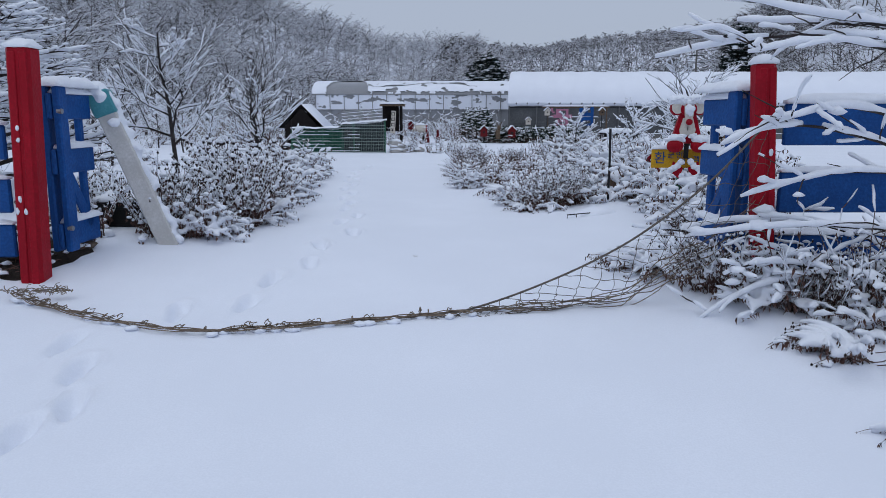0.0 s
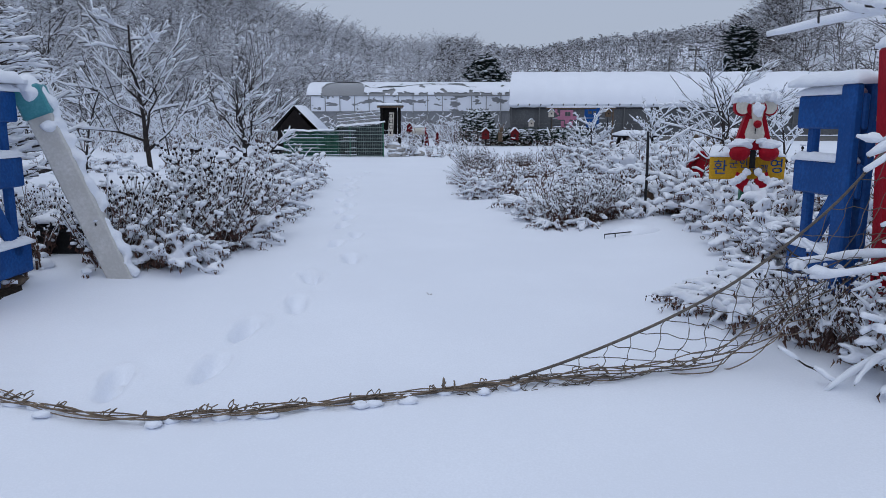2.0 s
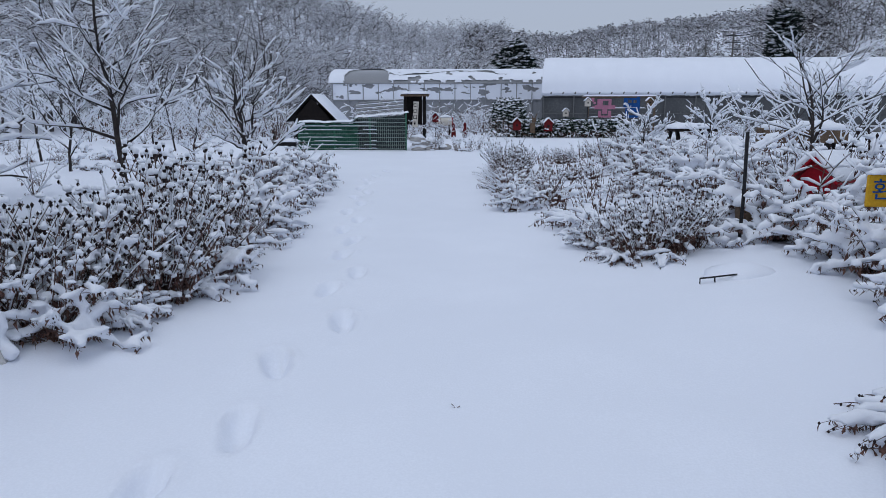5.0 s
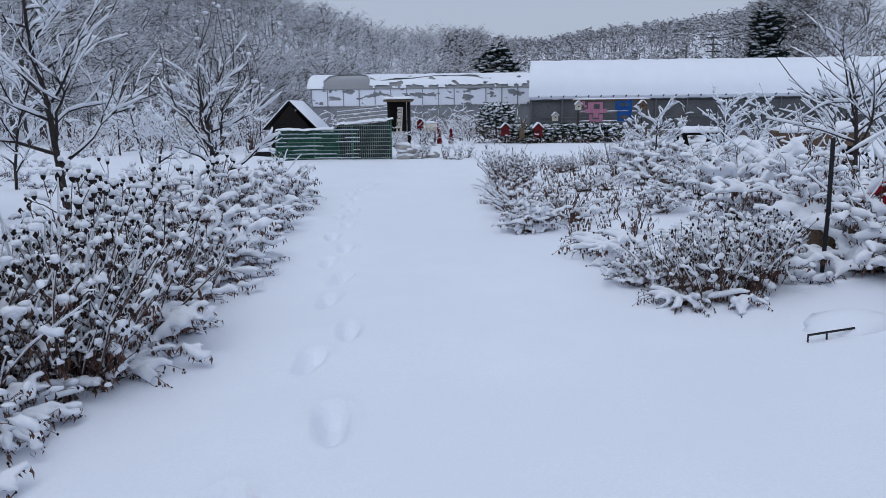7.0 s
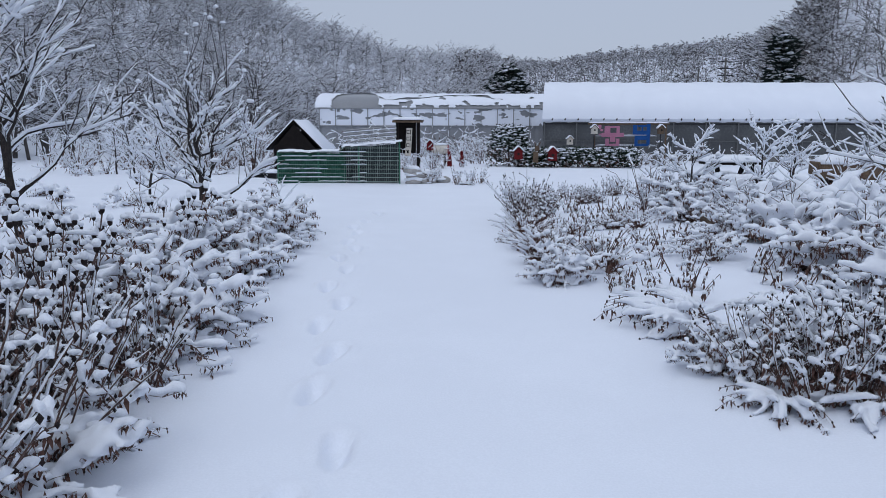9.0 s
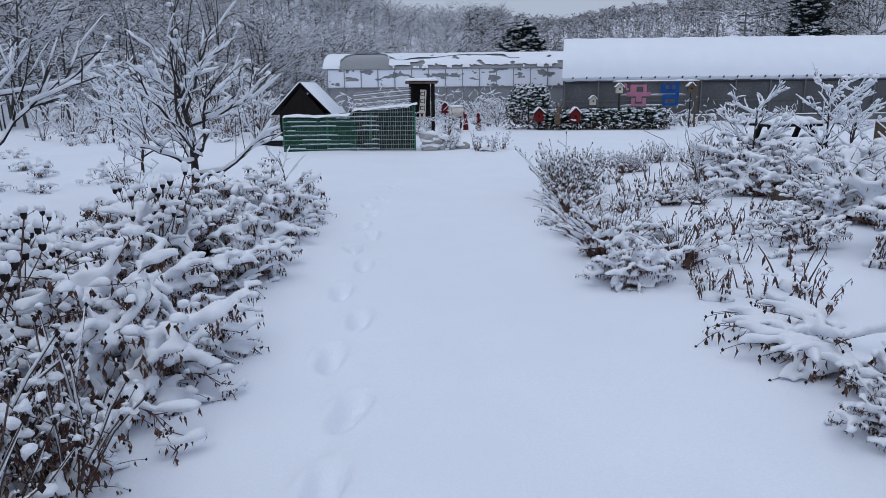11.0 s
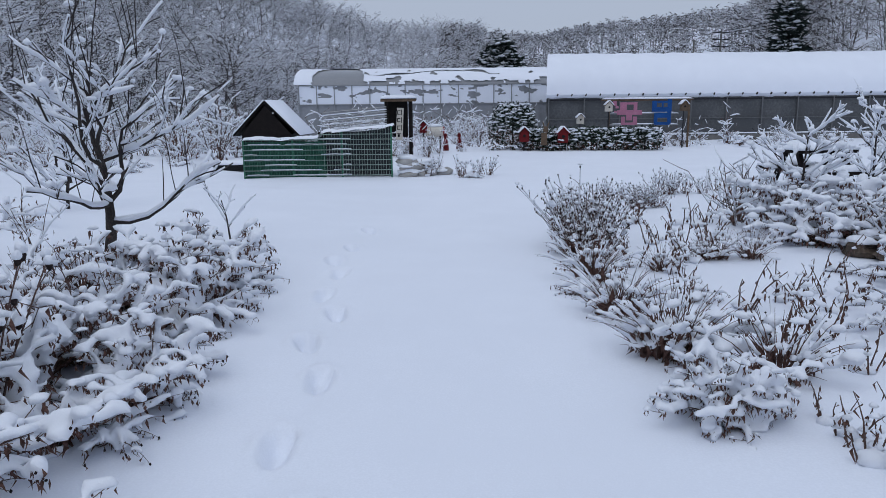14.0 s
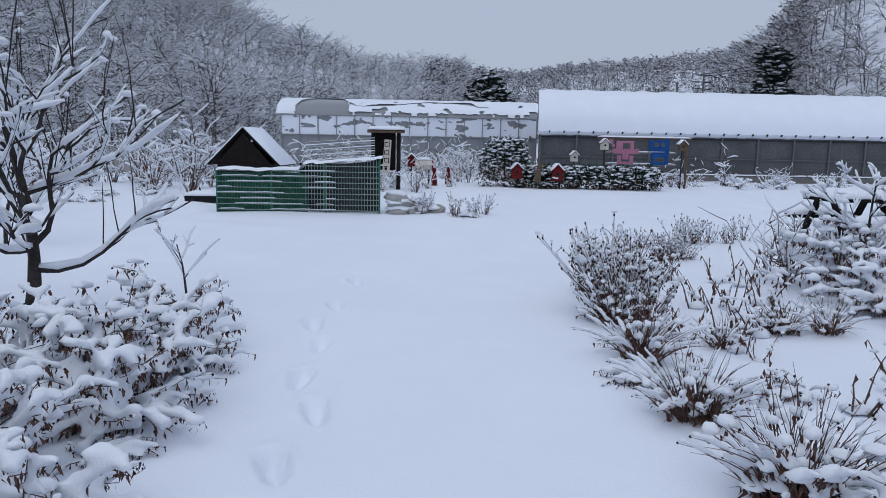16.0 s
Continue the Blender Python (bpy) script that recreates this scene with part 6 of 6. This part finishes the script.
# ---- woods on the hills ----
def wood_tree(seed, h, limbs, twigs, wide, rime=0.62, bare_limb=False):
    """Vertices, quads and material numbers of one bare, rimed tree."""
    rng = random.Random(seed)
    b = Build()
    trunk = bend((0, 0, -0.5), (rng.gauss(0, 0.08), rng.gauss(0, 0.08), 1), h * 0.75, 4, 0, 0.07, rng)
    b.tube(trunk, [h * 0.013, h * 0.011, h * 0.009, h * 0.006, h * 0.003], 3, cap=False)

    def ribbon(p, d, L, wd, m):
        d = Vector(d).normalized()
        s = d.cross(Vector((rng.gauss(0, 1), rng.gauss(0, 1), rng.gauss(0, 1)))).normalized() * wd
        b.add([p - s, p + s, p + d * L], [(0, 1, 2)], m)
    for k in range(limbs):
        f = 0.3 + 0.7 * (k + rng.random()) / limbs
        i = min(3, int(f * 4))
        p = trunk[i].lerp(trunk[i + 1], f * 4 - i)
        a = rng.uniform(0, 6.3)
        L = h * rng.uniform(0.32, 0.56) * (1.15 - 0.5 * f)
        pts = bend(p, (math.cos(a), math.sin(a), rng.uniform(0.25, 1.2)), L, 3, -0.03, 0.16, rng)
        if bare_limb:
            ribbon(pts[0], pts[3] - pts[0], L, h * 0.006, 0)
        else:
            b.tube(pts, [h * 0.006, h * 0.0045, h * 0.003, h * 0.0015], 3, cap=False)
        for t in range(twigs):
            u = rng.uniform(0.15, 1.0) * 3
            j = min(2, int(u))
            q = pts[j].lerp(pts[j + 1], u - j)
            a2 = a + rng.gauss(0, 0.9)
            d = Vector((math.cos(a2), math.sin(a2), rng.uniform(-0.1, 0.9)))
            l2 = L * rng.uniform(0.2, 0.5)
            ribbon(q, d, l2, wide, 1 if rng.random() < rime else 0)
            for z in range(2):
                ribbon(q + d.normalized() * l2 * rng.uniform(0.3, 0.9), (math.cos(a2 + rng.gauss(0, 0.8)), math.sin(a2 + rng.gauss(0, 0.8)), rng.uniform(-0.3, 0.6)), l2 * 0.6, wide * 0.8, 1 if rng.random() < rime + 0.2 else 0)
    tri, mats = [], []
    for q, m in zip(b.f, b.m):
        for k in range(1, len(q) - 1):
            tri.append((q[0], q[k], q[k + 1]))
            mats.append(m)
    return np.array(b.v), np.array(tri), np.array(mats)


def woods(name, label, az0, az1, count, kinds, seed, lo=0.0, hi=1.12, size=(0.75, 1.25)):
    rng = np.random.default_rng(seed)
    V, F, Mt, k = [], [], [], 0
    n = 0
    while n < count:
        az = rng.uniform(az0, az1)
        foot, crest = blend(az, FOOT), blend(az, CREST)
        r = foot - 8 + (crest * hi - foot + 8) * (lo + (1 - lo) * rng.random() ** 0.75)
        x, yy = r * math.sin(radians(az)), 5 + r * math.cos(radians(az))
        v, f, m = kinds[rng.integers(len(kinds))]
        a, s = rng.uniform(0, 6.3), rng.uniform(*size)
        c, q = math.cos(a) * s, math.sin(a) * s
        V.append(np.stack([v[:, 0] * c - v[:, 1] * q + x, v[:, 0] * q + v[:, 1] * c + yy, v[:, 2] * s + ground(x, yy)], 1))
        F.append(f + k)
        Mt.append(m)
        k += len(v)
        n += 1
    V, F, Mt = np.concatenate(V), np.concatenate(F), np.concatenate(Mt)
    me = bpy.data.meshes.new(name)
    me.vertices.add(len(V)), me.loops.add(F.size), me.polygons.add(len(F))
    me.vertices.foreach_set("co", V.ravel())
    me.loops.foreach_set("vertex_index", F.ravel().astype(np.int32))
    me.polygons.foreach_set("loop_start", np.arange(0, F.size, 3, dtype=np.int32))
    me.polygons.foreach_set("material_index", Mt.astype(np.int32))
    me.materials.append(HAZED_BARK), me.materials.append(RIME)
    me.update(calc_edges=True)
    me.validate()
    tagged(new(name, me), label, "woods", kind="stuff")


near_kinds = [wood_tree(500 + k, 7.5, 11, 10, 0.036, 0.68, True) for k in range(7)]
far_kinds = [wood_tree(600 + k, 8, 7, 3, 0.24, 0.55, True) for k in range(5)]
steep_kinds = [wood_tree(700 + k, 9, 11, 7, 0.04, 0.45, True) for k in range(5)]
woods("woods", "bare snow-rimed woodland covering the near hillside", -44, 3, 1150, near_kinds, 1, size=(0.65, 1.15))
woods("woods", "bare snow-rimed woodland on the distant ridge", 0, 26, 3200, far_kinds, 2, size=(0.5, 0.9))
woods("woods", "bare snow-rimed woodland on the steep hillside", 22, 46, 620, steep_kinds, 3, size=(0.55, 0.95))
woods("woods", "snowy thicket along the foot of the hill", -44, 0, 220, near_kinds[:3], 4, lo=-0.12, hi=0.5, size=(0.28, 0.5))


def pine(x, y, h, seed, spread, broad=False):
    rng = random.Random(seed)
    g = thing("pine_tree", (x, y, ground(x, y) - 0.2), "dark green pine with snow on its boughs", "tree", "pines above the greenhouses")
    t = Build()
    t.tube([(0, 0, 0), (0.05, 0, h * 0.5), (0, 0, h)], [h * 0.03, h * 0.02, h * 0.006], 7)
    part("trunk", t, BARK, g)
    c, s = Build(), Build()
    for k in range(170):
        f = rng.uniform(0.25, 1.0)
        rad = spread * (math.sqrt(max(0.02, 1 - ((f - 0.6) / 0.42) ** 2)) if broad else (1.12 - f) ** 0.7) * rng.uniform(0.3, 1.0)
        a = rng.uniform(0, 6.3)
        p = Vector((math.cos(a) * rad, math.sin(a) * rad, h * f - rad * 0.25))
        for q in range(16):
            d = Vector((math.cos(a) + rng.gauss(0, 0.7), math.sin(a) + rng.gauss(0, 0.7), rng.gauss(0.1, 0.35))).normalized() * h * 0.07
            o = p + Vector((rng.gauss(0, 0.035), rng.gauss(0, 0.035), rng.gauss(0, 0.02))) * h
            e = d.cross(Vector((rng.gauss(0, 1), rng.gauss(0, 1), 1))).normalized() * h * 0.012
            c.add([o - e, o + e, o + d], [(0, 1, 2)])
        if rng.random() < 0.95:
            s.ball(p + Vector((0, 0, h * 0.022)), (h * 0.045, h * 0.045, h * 0.012), 0.4, rng=rng)
    part("crown", c, NEEDLE, g, "dark needles")
    tagged(part("snow", s, SNOW_CLUMP, g, "snow on the boughs", True), kind="stuff")


pine(4.0, 68, 6.8, 1, 2.0, True)
pine(15.3, 88, 6.6, 2, 2.2, True)
pine(28.7, 72, 9.8, 3, 2.0)
